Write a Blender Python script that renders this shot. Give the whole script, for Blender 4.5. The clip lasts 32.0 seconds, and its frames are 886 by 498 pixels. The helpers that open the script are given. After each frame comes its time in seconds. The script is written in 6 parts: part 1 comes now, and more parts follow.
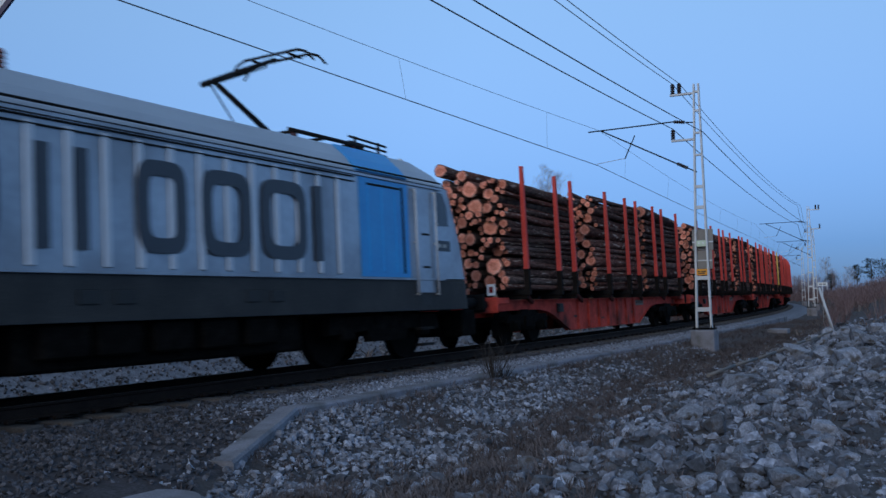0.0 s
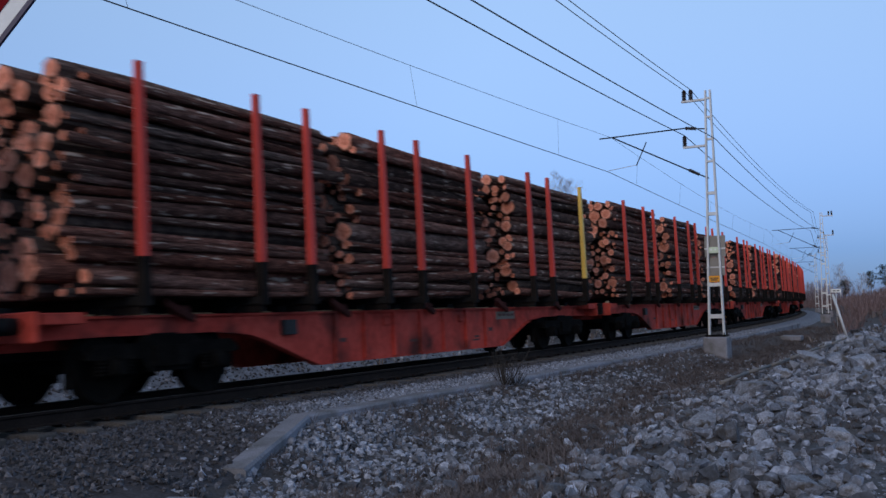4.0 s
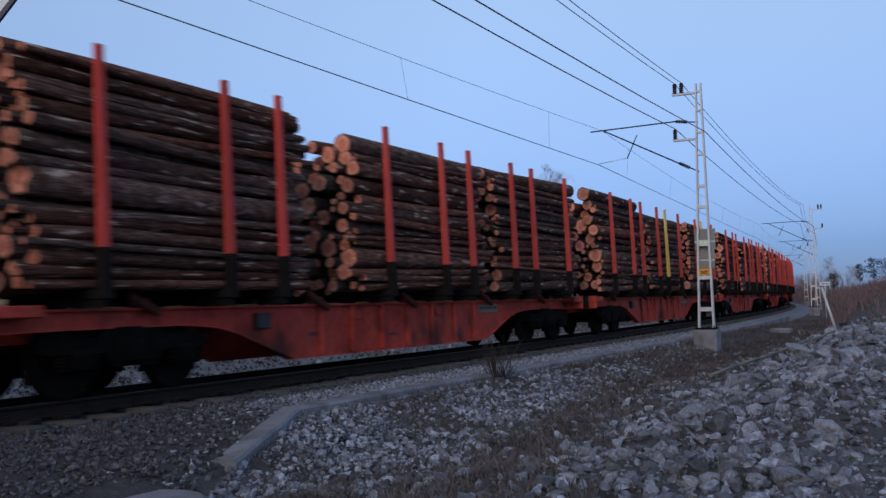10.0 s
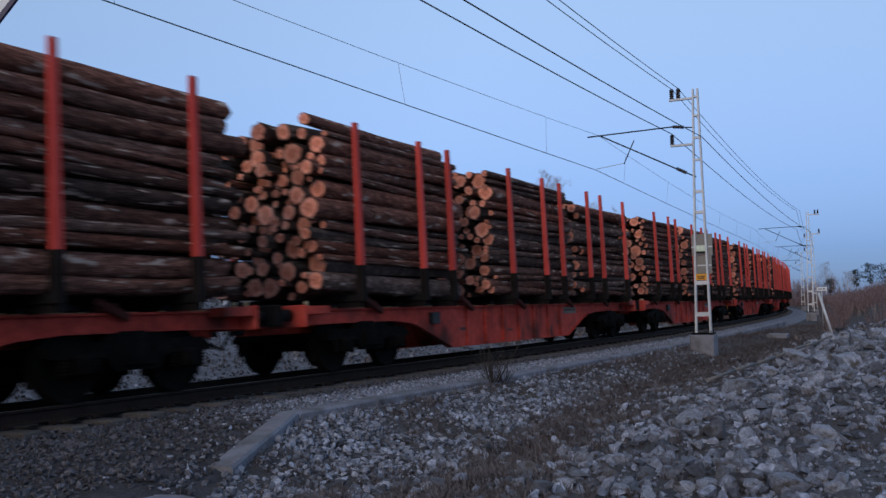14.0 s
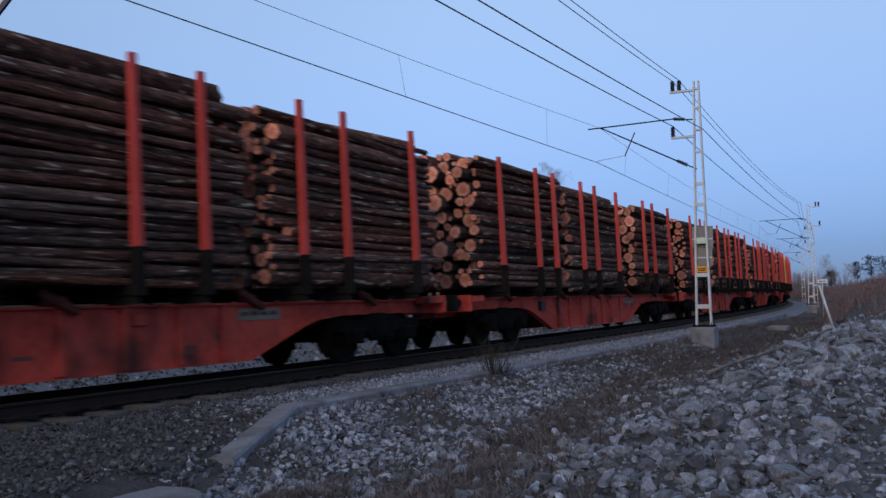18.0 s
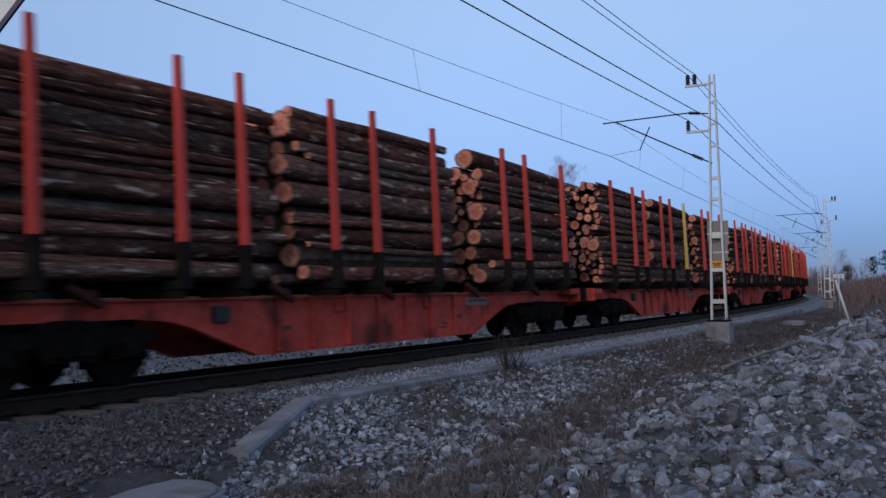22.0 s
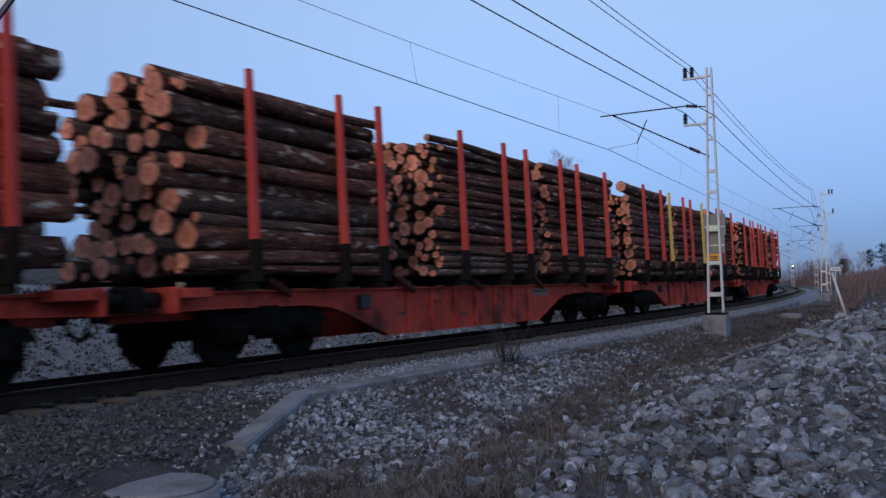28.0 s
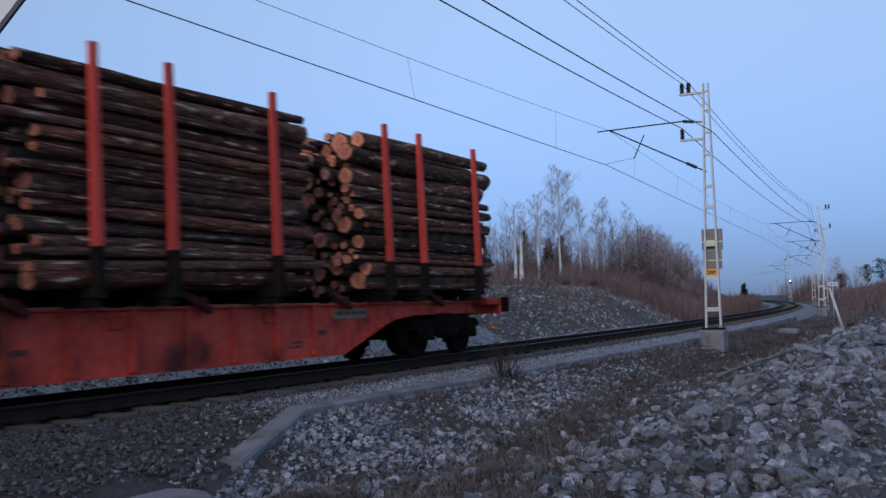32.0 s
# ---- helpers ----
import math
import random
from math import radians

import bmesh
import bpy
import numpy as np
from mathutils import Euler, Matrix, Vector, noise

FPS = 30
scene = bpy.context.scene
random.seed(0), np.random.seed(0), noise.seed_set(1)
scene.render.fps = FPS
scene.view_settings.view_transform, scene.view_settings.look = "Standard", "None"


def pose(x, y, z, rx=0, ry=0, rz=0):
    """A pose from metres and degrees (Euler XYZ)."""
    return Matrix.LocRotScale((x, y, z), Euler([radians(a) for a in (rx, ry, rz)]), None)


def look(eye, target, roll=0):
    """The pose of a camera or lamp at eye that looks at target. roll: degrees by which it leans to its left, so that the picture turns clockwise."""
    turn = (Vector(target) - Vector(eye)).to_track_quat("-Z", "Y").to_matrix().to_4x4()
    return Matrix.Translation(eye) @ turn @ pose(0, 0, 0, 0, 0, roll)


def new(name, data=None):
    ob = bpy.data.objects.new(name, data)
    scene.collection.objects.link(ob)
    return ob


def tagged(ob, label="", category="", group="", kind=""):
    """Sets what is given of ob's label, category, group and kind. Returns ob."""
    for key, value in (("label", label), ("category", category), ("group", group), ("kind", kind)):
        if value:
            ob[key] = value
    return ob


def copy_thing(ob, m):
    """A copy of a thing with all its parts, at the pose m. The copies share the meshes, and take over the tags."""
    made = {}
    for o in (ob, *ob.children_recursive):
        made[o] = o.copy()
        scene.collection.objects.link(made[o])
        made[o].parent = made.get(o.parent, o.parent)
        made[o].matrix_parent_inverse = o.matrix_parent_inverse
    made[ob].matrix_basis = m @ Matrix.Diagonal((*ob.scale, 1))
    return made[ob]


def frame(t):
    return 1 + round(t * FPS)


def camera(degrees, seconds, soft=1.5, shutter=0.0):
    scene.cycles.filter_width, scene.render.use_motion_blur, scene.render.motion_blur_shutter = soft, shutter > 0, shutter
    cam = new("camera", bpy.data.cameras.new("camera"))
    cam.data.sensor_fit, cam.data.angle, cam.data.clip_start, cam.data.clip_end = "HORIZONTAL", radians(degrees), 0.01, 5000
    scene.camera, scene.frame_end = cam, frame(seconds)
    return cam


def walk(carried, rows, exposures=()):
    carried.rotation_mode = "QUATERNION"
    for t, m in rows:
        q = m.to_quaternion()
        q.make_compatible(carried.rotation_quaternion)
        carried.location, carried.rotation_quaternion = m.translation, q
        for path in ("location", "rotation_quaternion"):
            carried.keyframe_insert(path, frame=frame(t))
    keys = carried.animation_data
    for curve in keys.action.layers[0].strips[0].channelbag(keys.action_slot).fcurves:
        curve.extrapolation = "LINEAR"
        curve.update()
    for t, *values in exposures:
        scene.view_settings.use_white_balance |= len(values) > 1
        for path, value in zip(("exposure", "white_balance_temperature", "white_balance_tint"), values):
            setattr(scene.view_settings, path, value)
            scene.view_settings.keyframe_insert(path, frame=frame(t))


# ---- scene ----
SECONDS = 32.0
cam = camera(50.02, SECONDS, soft=1.5, shutter=0.3)

# The film is shot by hand from one spot: the place is fixed, the turn sways a little.
EYE = (0.0, -10.465, 1.135)
TURNS = (
    (0, 93.141, 1.128, -60.588), (0.5, 93.345, 1.147, -60.382), (1, 93.561, 1.209, -60.094), (1.5, 93.757, 1.226, -59.776),
    (2, 93.817, 1.229, -59.528), (2.5, 93.848, 1.318, -59.494), (3, 93.898, 1.262, -59.549), (3.5, 93.757, 1.210, -59.684),
    (5.5, 93.281, 1.208, -60.425), (6, 93.241, 1.157, -60.495), (6.5, 93.226, 1.211, -60.576), (7, 93.148, 1.107, -60.589),
    (7.5, 93.130, 1.158, -60.583), (8, 93.087, 1.141, -60.588), (8.5, 93.042, 1.091, -60.617), (9, 93.009, 1.093, -60.600),
    (9.5, 92.982, 1.154, -60.573), (10, 93.145, 1.187, -60.452), (10.5, 93.282, 1.176, -60.387), (11, 93.350, 1.141, -60.382),
    (11.5, 93.389, 1.140, -60.387), (12, 93.431, 1.124, -60.393), (12.5, 93.442, 1.156, -60.404), (13, 93.440, 1.148, -60.426),
    (13.5, 93.441, 1.144, -60.527), (14, 93.438, 1.143, -60.626), (14.5, 93.419, 1.156, -60.766), (16.5, 93.219, 1.082, -61.229),
    (17, 93.173, 1.094, -61.305), (17.5, 93.076, 1.142, -61.071), (18, 92.978, 1.164, -60.589), (18.5, 92.884, 1.181, -60.438),
    (19, 92.830, 1.149, -60.352), (19.5, 92.769, 1.124, -60.304), (20, 92.743, 1.182, -60.238), (20.5, 92.736, 1.159, -60.152),
    (21, 92.684, 1.192, -60.032), (21.5, 92.673, 1.163, -59.860), (22, 92.660, 1.079, -59.739), (22.5, 92.664, 1.111, -59.652),
    (23, 92.653, 1.132, -59.592), (23.5, 92.620, 1.088, -59.625), (24, 92.611, 1.100, -59.625), (24.5, 92.570, 1.109, -59.711),
    (25, 92.543, 1.141, -59.716), (25.5, 92.491, 1.133, -59.846), (27.5, 92.254, 1.125, -59.917), (28, 92.247, 1.119, -59.907),
    (28.5, 92.348, 1.133, -59.885), (29, 92.704, 1.151, -59.888), (29.5, 92.850, 1.140, -59.898), (30, 92.949, 1.132, -59.909),
    (30.5, 92.999, 1.130, -59.947), (31, 93.078, 1.184, -59.956), (31.5, 93.097, 1.120, -60.005), (32, 93.145, 1.114, -60.054),
)

walk(cam, [(t, pose(*EYE, a, b, c)) for t, a, b, c in TURNS], exposures=[(0, 0.43, 7130, -2), (1, 0.55, 7450, 1), (3, 0.63, 7950, 4), (6, 0.6, 8680, 7), (17, 0.6, 8680, 7), (23, 0.59, 8680, 7), (25, 0.64, 8680, 7), (SECONDS, 0.64, 8620, 7)])

# ---- light ----
world = bpy.data.worlds.new("dusk")
scene.world = world
world.use_nodes = True
wn, wl = world.node_tree.nodes, world.node_tree.links
sky = wn.new("ShaderNodeTexSky")
sky.sky_type, sky.sun_disc = "NISHITA", False
sky.sun_elevation, sky.sun_rotation = radians(25), radians(261)
sky.air_density, sky.dust_density, sky.ozone_density = 1.0, 0.2, 2.5
# at dusk the sky darkens and turns bluer towards the horizon away from the sunset
where, height, dusk, tint_mix = wn.new("ShaderNodeTexCoord"), wn.new("ShaderNodeSeparateXYZ"), wn.new("ShaderNodeValToRGB"), wn.new("ShaderNodeMix")
wl.new(where.outputs["Generated"], height.inputs["Vector"])
wl.new(height.outputs["Z"], dusk.inputs["Fac"])
stops = dusk.color_ramp.elements
for at_z, tone in ((0.05, (0.114, 0.197, 0.51)), (0.12, (0.255, 0.342, 0.635)), (0.35, (0.81, 0.845, 1.0))):
    stops.new(at_z).color = (*tone, 1)
stops[0].color, stops[-1].color = (0.066, 0.13, 0.43, 1), (1.12, 1.1, 1.08, 1)
tint_mix.data_type, tint_mix.blend_type = "RGBA", "MULTIPLY"
tint_mix.inputs[0].default_value = 1.0
wl.new(sky.outputs["Color"], tint_mix.inputs[6])
wl.new(dusk.outputs["Color"], tint_mix.inputs[7])
# and it is a little dimmer straight opposite the sunset
away, dim = wn.new("ShaderNodeMapRange"), wn.new("ShaderNodeMix")
wl.new(height.outputs["X"], away.inputs["Value"])
away.inputs["From Min"].default_value, away.inputs["From Max"].default_value = 0.86, 1.0
away.inputs["To Min"].default_value, away.inputs["To Max"].default_value = 1.0, 0.89
dim.data_type, dim.blend_type = "RGBA", "MULTIPLY"
dim.inputs[0].default_value = 1.0
wl.new(tint_mix.outputs[2], dim.inputs[6])
wl.new(away.outputs["Result"], dim.inputs[7])
wl.new(dim.outputs[2], wn["Background"].inputs["Color"])
wn["Background"].inputs["Strength"].default_value = 0.15
sun = new("sun", bpy.data.lights.new("sun", "SUN"))
sun.data.energy, sun.data.angle, sun.data.color = 0.55, radians(30), (1.0, 0.86, 0.8)
sun.matrix_world = look((-46, -7, 20), (0, 0, 0))


# ---- the line of the track ----
K = 0.001448          # a wide left-hand curve, radius about 690 m
CANT = 0.036
TILT = Matrix.Rotation(-CANT, 4, "X")
PITCH = 19.74
FIRST = 19.2


def line(s):
    return Vector((math.sin(K * s) / K, (1 - math.cos(K * s)) / K, 0)), K * s


def at(s, y, z=0.0):
    q, a = line(s)
    return Vector((q.x - math.sin(a) * y, q.y + math.cos(a) * y, z))


def along(s, y=0.0, z=0.0):
    return Matrix.Translation(at(s, y, z)) @ Matrix.Rotation(K * s, 4, "Z")


def run(t):
    """Metres that the train has gone after t seconds; it slows down gently towards the end."""
    return ((((2.1567e-06 * t - 0.000165497) * t + 0.00292866) * t + 0.00459743) * t + 12.9425145) * t + 0.34314


def smooth(a, b, x):
    u = min(1.0, max(0.0, (x - a) / (b - a)))
    return u * u * (3 - 2 * u)


def ramp(x, pts):
    if x <= pts[0][0]:
        return pts[0][1]
    for (a, u), (b, v) in zip(pts, pts[1:]):
        if x <= b:
            return u + (v - u) * (x - a) / (b - a)
    return pts[-1][1]


def edge_s(y):
    """Where the wing of the kerb crosses the slope."""
    return 9.6 - 2.45 * min(0.92, max(0.0, -2.78 - y)) - 1.6 * max(0.0, -3.7 - y)


def level(s, y):
    """Height of the ground at s metres along the track, y metres to its left."""
    if y <= 0:
        near = ramp(y, ((-400, 1.0), (-60, 1.6), (-22, 0.3), (-14, -0.25), (-9, -0.12), (-7, -0.4), (-5.7, -0.66), (-4.7, -0.74), (-4.0, -0.6), (-3.05, -0.3), (-2.7, -0.2), (0, -0.2)))
        far = ramp(y, ((-400, 1.0), (-60, 3.2), (-20, 2.4), (-11, 1.5), (-7.0, 0.3), (-5.2, -0.35), (-4.2, -0.55), (-3.0, -0.5), (-2.6, -0.24), (0, -0.24)))
        flat = ramp(y, ((-400, 1.0), (-14, -0.5), (-9, -0.45), (-6.0, -0.55), (-4.0, -0.45), (-2.7, -0.3), (-1.6, -0.24), (0, -0.24)))
        plain = ramp(y, ((-400, 0.4), (-40, 0.2), (-9, 0.1), (-6, -0.2), (-4.2, -0.5), (-3.0, -0.5), (-2.6, -0.24), (0, -0.24)))
        far += (plain - far) * smooth(125, 200, s)
        z = near + (far - near) * smooth(36, 60, s)
        e = edge_s(y)
        return z + (flat - z) * smooth(e + 0.7, e - 1.6, s)
    y = y - 4.5 * smooth(50, 95, s) * smooth(2.0, 9.0, y)
    bank = ramp(y, ((0, -0.24), (1.7, -0.24), (2.6, -0.5), (3.6, -0.6), (4.4, -0.45), (6.5, 0.7), (9.0, 1.75), (13, 2.2), (40, 3.5), (400, 4)))
    low = ramp(y, ((0, -0.24), (1.7, -0.24), (2.8, -0.5), (6, -0.4), (40, 0.4), (400, 1.5)))
    return bank + (low - bank) * smooth(150, 230, s)


def terrain(s, y):
    """The ground with its unevenness."""
    rough = 0.0 if abs(y) < 2.6 else min(1.0, (abs(y) - 2.6) / 1.5)
    return level(s, y) + rough * (0.09 * noise.noise((s * 0.9, y * 0.9, 0)) + 0.06 * noise.noise((s * 2.3, y * 2.3, 5)) + 0.5 * smooth(14, 40, abs(y)) * noise.noise((s * 0.06, y * 0.06, 9)))


# ---- materials ----
def material(name):
    m = bpy.data.materials.new(name)
    m.use_nodes = True
    return m, m.node_tree.nodes, m.node_tree.links, m.node_tree.nodes["Principled BSDF"]


def surface(name, colours, scale=4.0, rough=0.8, metal=0.0, bump=0.3, fine=40.0, vary=0.0, island=0.0, stain=None, coords="Object", second=None, gloss=0.5, stretch=None):
    """A material of two scales of noise; vary: spread of brightness from object to object; island: from piece to piece."""
    m, n, l, out = material(name)
    tc = n.new("ShaderNodeTexCoord")
    vec = tc.outputs[coords]
    if stretch:
        mp = n.new("ShaderNodeMapping")
        mp.inputs["Scale"].default_value = stretch
        l.new(vec, mp.inputs["Vector"])
        vec = mp.outputs["Vector"]
    big, small = n.new("ShaderNodeTexNoise"), n.new("ShaderNodeTexNoise")
    big.inputs["Scale"].default_value, big.inputs["Detail"].default_value = scale, 6
    small.inputs["Scale"].default_value, small.inputs["Detail"].default_value = fine, 4
    for t in (big, small):
        l.new(vec, t.inputs["Vector"])
    mix = n.new("ShaderNodeMath")
    mix.operation = "MULTIPLY_ADD"
    l.new(small.outputs["Fac"], mix.inputs[0])
    mix.inputs[1].default_value = 0.5
    half = n.new("ShaderNodeMath")
    half.operation = "MULTIPLY"
    half.inputs[1].default_value = 0.5
    l.new(big.outputs["Fac"], half.inputs[0])
    l.new(half.outputs[0], mix.inputs[2])
    cr = n.new("ShaderNodeValToRGB")
    els = cr.color_ramp.elements
    while len(els) < len(colours):
        els.new(0.5)
    for i, c in enumerate(colours):
        els[i].position = 0.32 + 0.36 * i / max(1, len(colours) - 1)
        els[i].color = (*c, 1)
    l.new(mix.outputs[0], cr.inputs["Fac"])
    colour = cr.outputs["Color"]
    for amount, kind, sock in ((vary, "ShaderNodeObjectInfo", "Random"), (island, "ShaderNodeNewGeometry", "Random Per Island")):
        if amount:
            src = n.new(kind)
            rng = n.new("ShaderNodeMapRange")
            rng.inputs["To Min"].default_value, rng.inputs["To Max"].default_value = 1 - amount, 1 + amount
            l.new(src.outputs[sock], rng.inputs["Value"])
            hsv = n.new("ShaderNodeHueSaturation")
            l.new(rng.outputs["Result"], hsv.inputs["Value"])
            l.new(colour, hsv.inputs["Color"])
            colour = hsv.outputs["Color"]
    if second:
        # some pieces lean towards a second tint
        src, times, tint = n.new("ShaderNodeNewGeometry" if island else "ShaderNodeObjectInfo"), n.new("ShaderNodeMath"), n.new("ShaderNodeMix")
        times.operation = "PINGPONG"
        times.inputs[1].default_value = 0.13
        l.new(src.outputs["Random Per Island" if island else "Random"], times.inputs[0])
        scale_up = n.new("ShaderNodeMath")
        scale_up.operation, scale_up.inputs[1].default_value = "MULTIPLY", 7.6
        l.new(times.outputs[0], scale_up.inputs[0])
        tint.data_type, tint.blend_type = "RGBA", "MULTIPLY"
        l.new(scale_up.outputs[0], tint.inputs[0])
        l.new(colour, tint.inputs[6])
        tint.inputs[7].default_value = (*second, 1)
        colour = tint.outputs[2]
    if stain:
        c, sc, lo, hi = stain
        spots, sr, mx = n.new("ShaderNodeTexNoise"), n.new("ShaderNodeValToRGB"), n.new("ShaderNodeMix")
        spots.inputs["Scale"].default_value, spots.inputs["Detail"].default_value = sc, 5
        l.new(vec, spots.inputs["Vector"])
        l.new(spots.outputs["Fac"], sr.inputs["Fac"])
        sr.color_ramp.elements[0].position, sr.color_ramp.elements[1].position = lo, hi
        mx.data_type = "RGBA"
        l.new(sr.outputs["Color"], mx.inputs[0])
        l.new(colour, mx.inputs[6])
        mx.inputs[7].default_value = (*c, 1)
        colour = mx.outputs[2]
    l.new(colour, out.inputs["Base Color"])
    out.inputs["Specular IOR Level"].default_value = gloss
    out.inputs["Roughness"].default_value, out.inputs["Metallic"].default_value = rough, metal
    if bump:
        b = n.new("ShaderNodeBump")
        b.inputs["Strength"].default_value, b.inputs["Distance"].default_value = bump, 0.02
        l.new(mix.outputs[0], b.inputs["Height"])
        l.new(b.outputs["Normal"], out.inputs["Normal"])
    return m


GROUND = surface("gravelly earth", ((0.022, 0.021, 0.022), (0.053, 0.051, 0.055), (0.125, 0.122, 0.134)), 1.3, 0.95, bump=1.0, fine=22, stain=((0.06, 0.046, 0.04), 0.35, 0.45, 0.65))
RUST_BED = surface("rust-stained and shade-darkened ballast bed", ((0.018, 0.015, 0.016), (0.042, 0.037, 0.041), (0.085, 0.079, 0.089)), 6, 0.95, bump=1.0, fine=30)
BALLAST_BED = surface("ballast bed", ((0.078, 0.085, 0.101), (0.166, 0.18, 0.215), (0.276, 0.3, 0.357)), 6, 0.95, bump=1.0, fine=30)
STONE = surface("blasted rock", ((0.055, 0.058, 0.068), (0.135, 0.147, 0.18), (0.33, 0.36, 0.436)), 3, 0.9, bump=1.0, fine=25, island=0.7)
PALE_STONE = surface("pale crushed rock", ((0.075, 0.08, 0.095), (0.162, 0.177, 0.214), (0.355, 0.385, 0.456)), 5, 0.9, bump=0.8, fine=30, island=0.75)
CHIP = surface("clean granite ballast", ((0.120, 0.13, 0.155), (0.221, 0.24, 0.288), (0.368, 0.4, 0.480)), 8, 0.9, bump=0.3, fine=60, island=0.6)
# rust by the rails; on far-side stones this colour carries the wagons' shade
RUST_SHADE_CHIP = surface("rust-stained and shade-darkened ballast", ((0.031, 0.029, 0.032), (0.063, 0.062, 0.071), (0.120, 0.124, 0.146)), 8, 0.9, bump=0.3, fine=60, island=0.7)
CONCRETE = surface("weathered concrete", ((0.14, 0.138, 0.154), (0.22, 0.22, 0.251), (0.3, 0.3, 0.342)), 1.5, 0.9, bump=0.35, fine=50, stain=((0.09, 0.085, 0.078), 1.7, 0.48, 0.72))
RAIL_STEEL = surface("rusty rail", ((0.009, 0.006, 0.005), (0.017, 0.011, 0.009), (0.03, 0.02, 0.016)), 3, 0.9, 0.0, 0.2, gloss=0.2)
RAIL_HEAD = surface("worn rail head", ((0.07, 0.065, 0.062), (0.13, 0.12, 0.115)), 4, 0.6, 0.6, 0.05)
SLEEPER = surface("concrete sleeper", ((0.045, 0.039, 0.036), (0.08, 0.07, 0.064), (0.13, 0.115, 0.106)), 3, 0.95, bump=0.3, vary=0.2)
RED = surface("faded red wagon paint", ((0.32, 0.034, 0.023), (0.56, 0.064, 0.044), (0.68, 0.1, 0.07)), 0.7, 0.75, 0.0, 0.06, fine=9, vary=0.12, stain=((0.1, 0.026, 0.02), 1.1, 0.5, 0.68), gloss=0.15)
STAKE_RED = surface("red stake paint", ((0.55, 0.05, 0.04), (0.67, 0.085, 0.068)), 2, 0.65, 0.0, 0.05, fine=30, vary=0.15, gloss=0.2)
YELLOW = surface("yellow stake paint", ((0.68, 0.4, 0.07), (0.82, 0.54, 0.13)), 2, 0.5, 0.0, 0.05)
# one even near-black for bogies, underframes and mast base plates
DARK = surface("near-black underframe", ((0.0025, 0.0023, 0.002), (0.006, 0.0054, 0.005), (0.016, 0.014, 0.012)), 5, 0.95, 0.0, 0.5, fine=30, gloss=0.05)
BLACK = surface("black steel", ((0.004, 0.004, 0.004), (0.011, 0.010, 0.010)), 3, 0.75, 0.0, 0.1, gloss=0.2)
FOOT = surface("dark brown stake foot", ((0.006, 0.005, 0.0045), (0.014, 0.011, 0.010), (0.026, 0.019, 0.017)), 4, 0.9, 0.0, 0.2, gloss=0.08)
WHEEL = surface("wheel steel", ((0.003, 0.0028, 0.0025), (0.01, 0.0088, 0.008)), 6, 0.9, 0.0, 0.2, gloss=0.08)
BARK = surface("rough bark", ((0.017, 0.0105, 0.0085), (0.09, 0.054, 0.043), (0.26, 0.168, 0.138)), 2.2, 0.95, 0.0, 1.0, fine=9, vary=0.5, stain=((0.48, 0.35, 0.28), 1.5, 0.605, 0.67), second=(1.35, 0.76, 0.64), gloss=0.12, stretch=(9, 1, 1))
BARK_REST = surface("plain bark", ((0.016, 0.01, 0.008), (0.072, 0.046, 0.037), (0.18, 0.124, 0.1)), 5, 0.95, 0.0, 0.9, fine=26, island=0.4, gloss=0.15)


def sawn(name, island):
    """Sawn log ends: a dark heart, growth rings and pale sapwood, from log to log another tone."""
    m = surface(name, ((0.42, 0.115, 0.073), (0.73, 0.265, 0.172), (0.89, 0.445, 0.33)), 5, 0.85, 0.0, 0.2, fine=40, vary=0 if island else 0.35, island=0.4 if island else 0)
    n, l = m.node_tree.nodes, m.node_tree.links
    out = n["Principled BSDF"]
    was = out.inputs["Base Color"].links[0].from_socket
    core, ramp, mx = n.new("ShaderNodeAttribute"), n.new("ShaderNodeValToRGB"), n.new("ShaderNodeMix")
    core.attribute_name = "core"
    els = ramp.color_ramp.elements
    for p, c in ((0.42, (0.9, 0.8, 0.72)), (0.55, (0.68, 0.5, 0.42)), (0.9, (0.72, 0.52, 0.42))):
        els.new(p).color = (*c, 1)
    els[0].color, els[-1].color = (0.62, 0.5, 0.45, 1), (0.4, 0.26, 0.2, 1)
    els.new(0.12).color = (1, 1, 1, 1)
    l.new(core.outputs["Fac"], ramp.inputs["Fac"])
    mx.data_type, mx.blend_type = "RGBA", "MULTIPLY"
    mx.inputs[0].default_value = 0.75
    l.new(was, mx.inputs[6])
    l.new(ramp.outputs["Color"], mx.inputs[7])
    l.new(mx.outputs[2], out.inputs["Base Color"])
    return m


WOOD = sawn("sawn log end", False)
WOOD_REST = sawn("sawn log ends", True)
GALV = surface("galvanised steel", ((0.42, 0.43, 0.44), (0.55, 0.56, 0.57), (0.66, 0.67, 0.68)), 2, 0.55, 0.3, 0.05)
WIRE = surface("copper wire", ((0.03, 0.03, 0.032), (0.05, 0.05, 0.052)), 3, 0.6, 0.4, 0.0)
INSULATOR = surface("brown glazed porcelain", ((0.02, 0.014, 0.02), (0.04, 0.028, 0.03)), 3, 0.35, 0.0, 0.0)


# ---- building helpers ----
def finish(name, bm, mats, parent=None, label="", smooth_faces=False):
    me = bpy.data.meshes.new(name)
    bm.to_mesh(me)
    bm.free()
    for m in mats if isinstance(mats, (list, tuple)) else (mats,):
        me.materials.append(m)
    if smooth_faces:
        me.polygons.foreach_set("use_smooth", [True] * len(me.polygons))
    ob = new(name, me)
    ob.parent = parent
    if label:
        ob["label"] = label
    return ob


part = finish


def empty(name, label, category, group=""):
    return tagged(new(name), label, category, group)


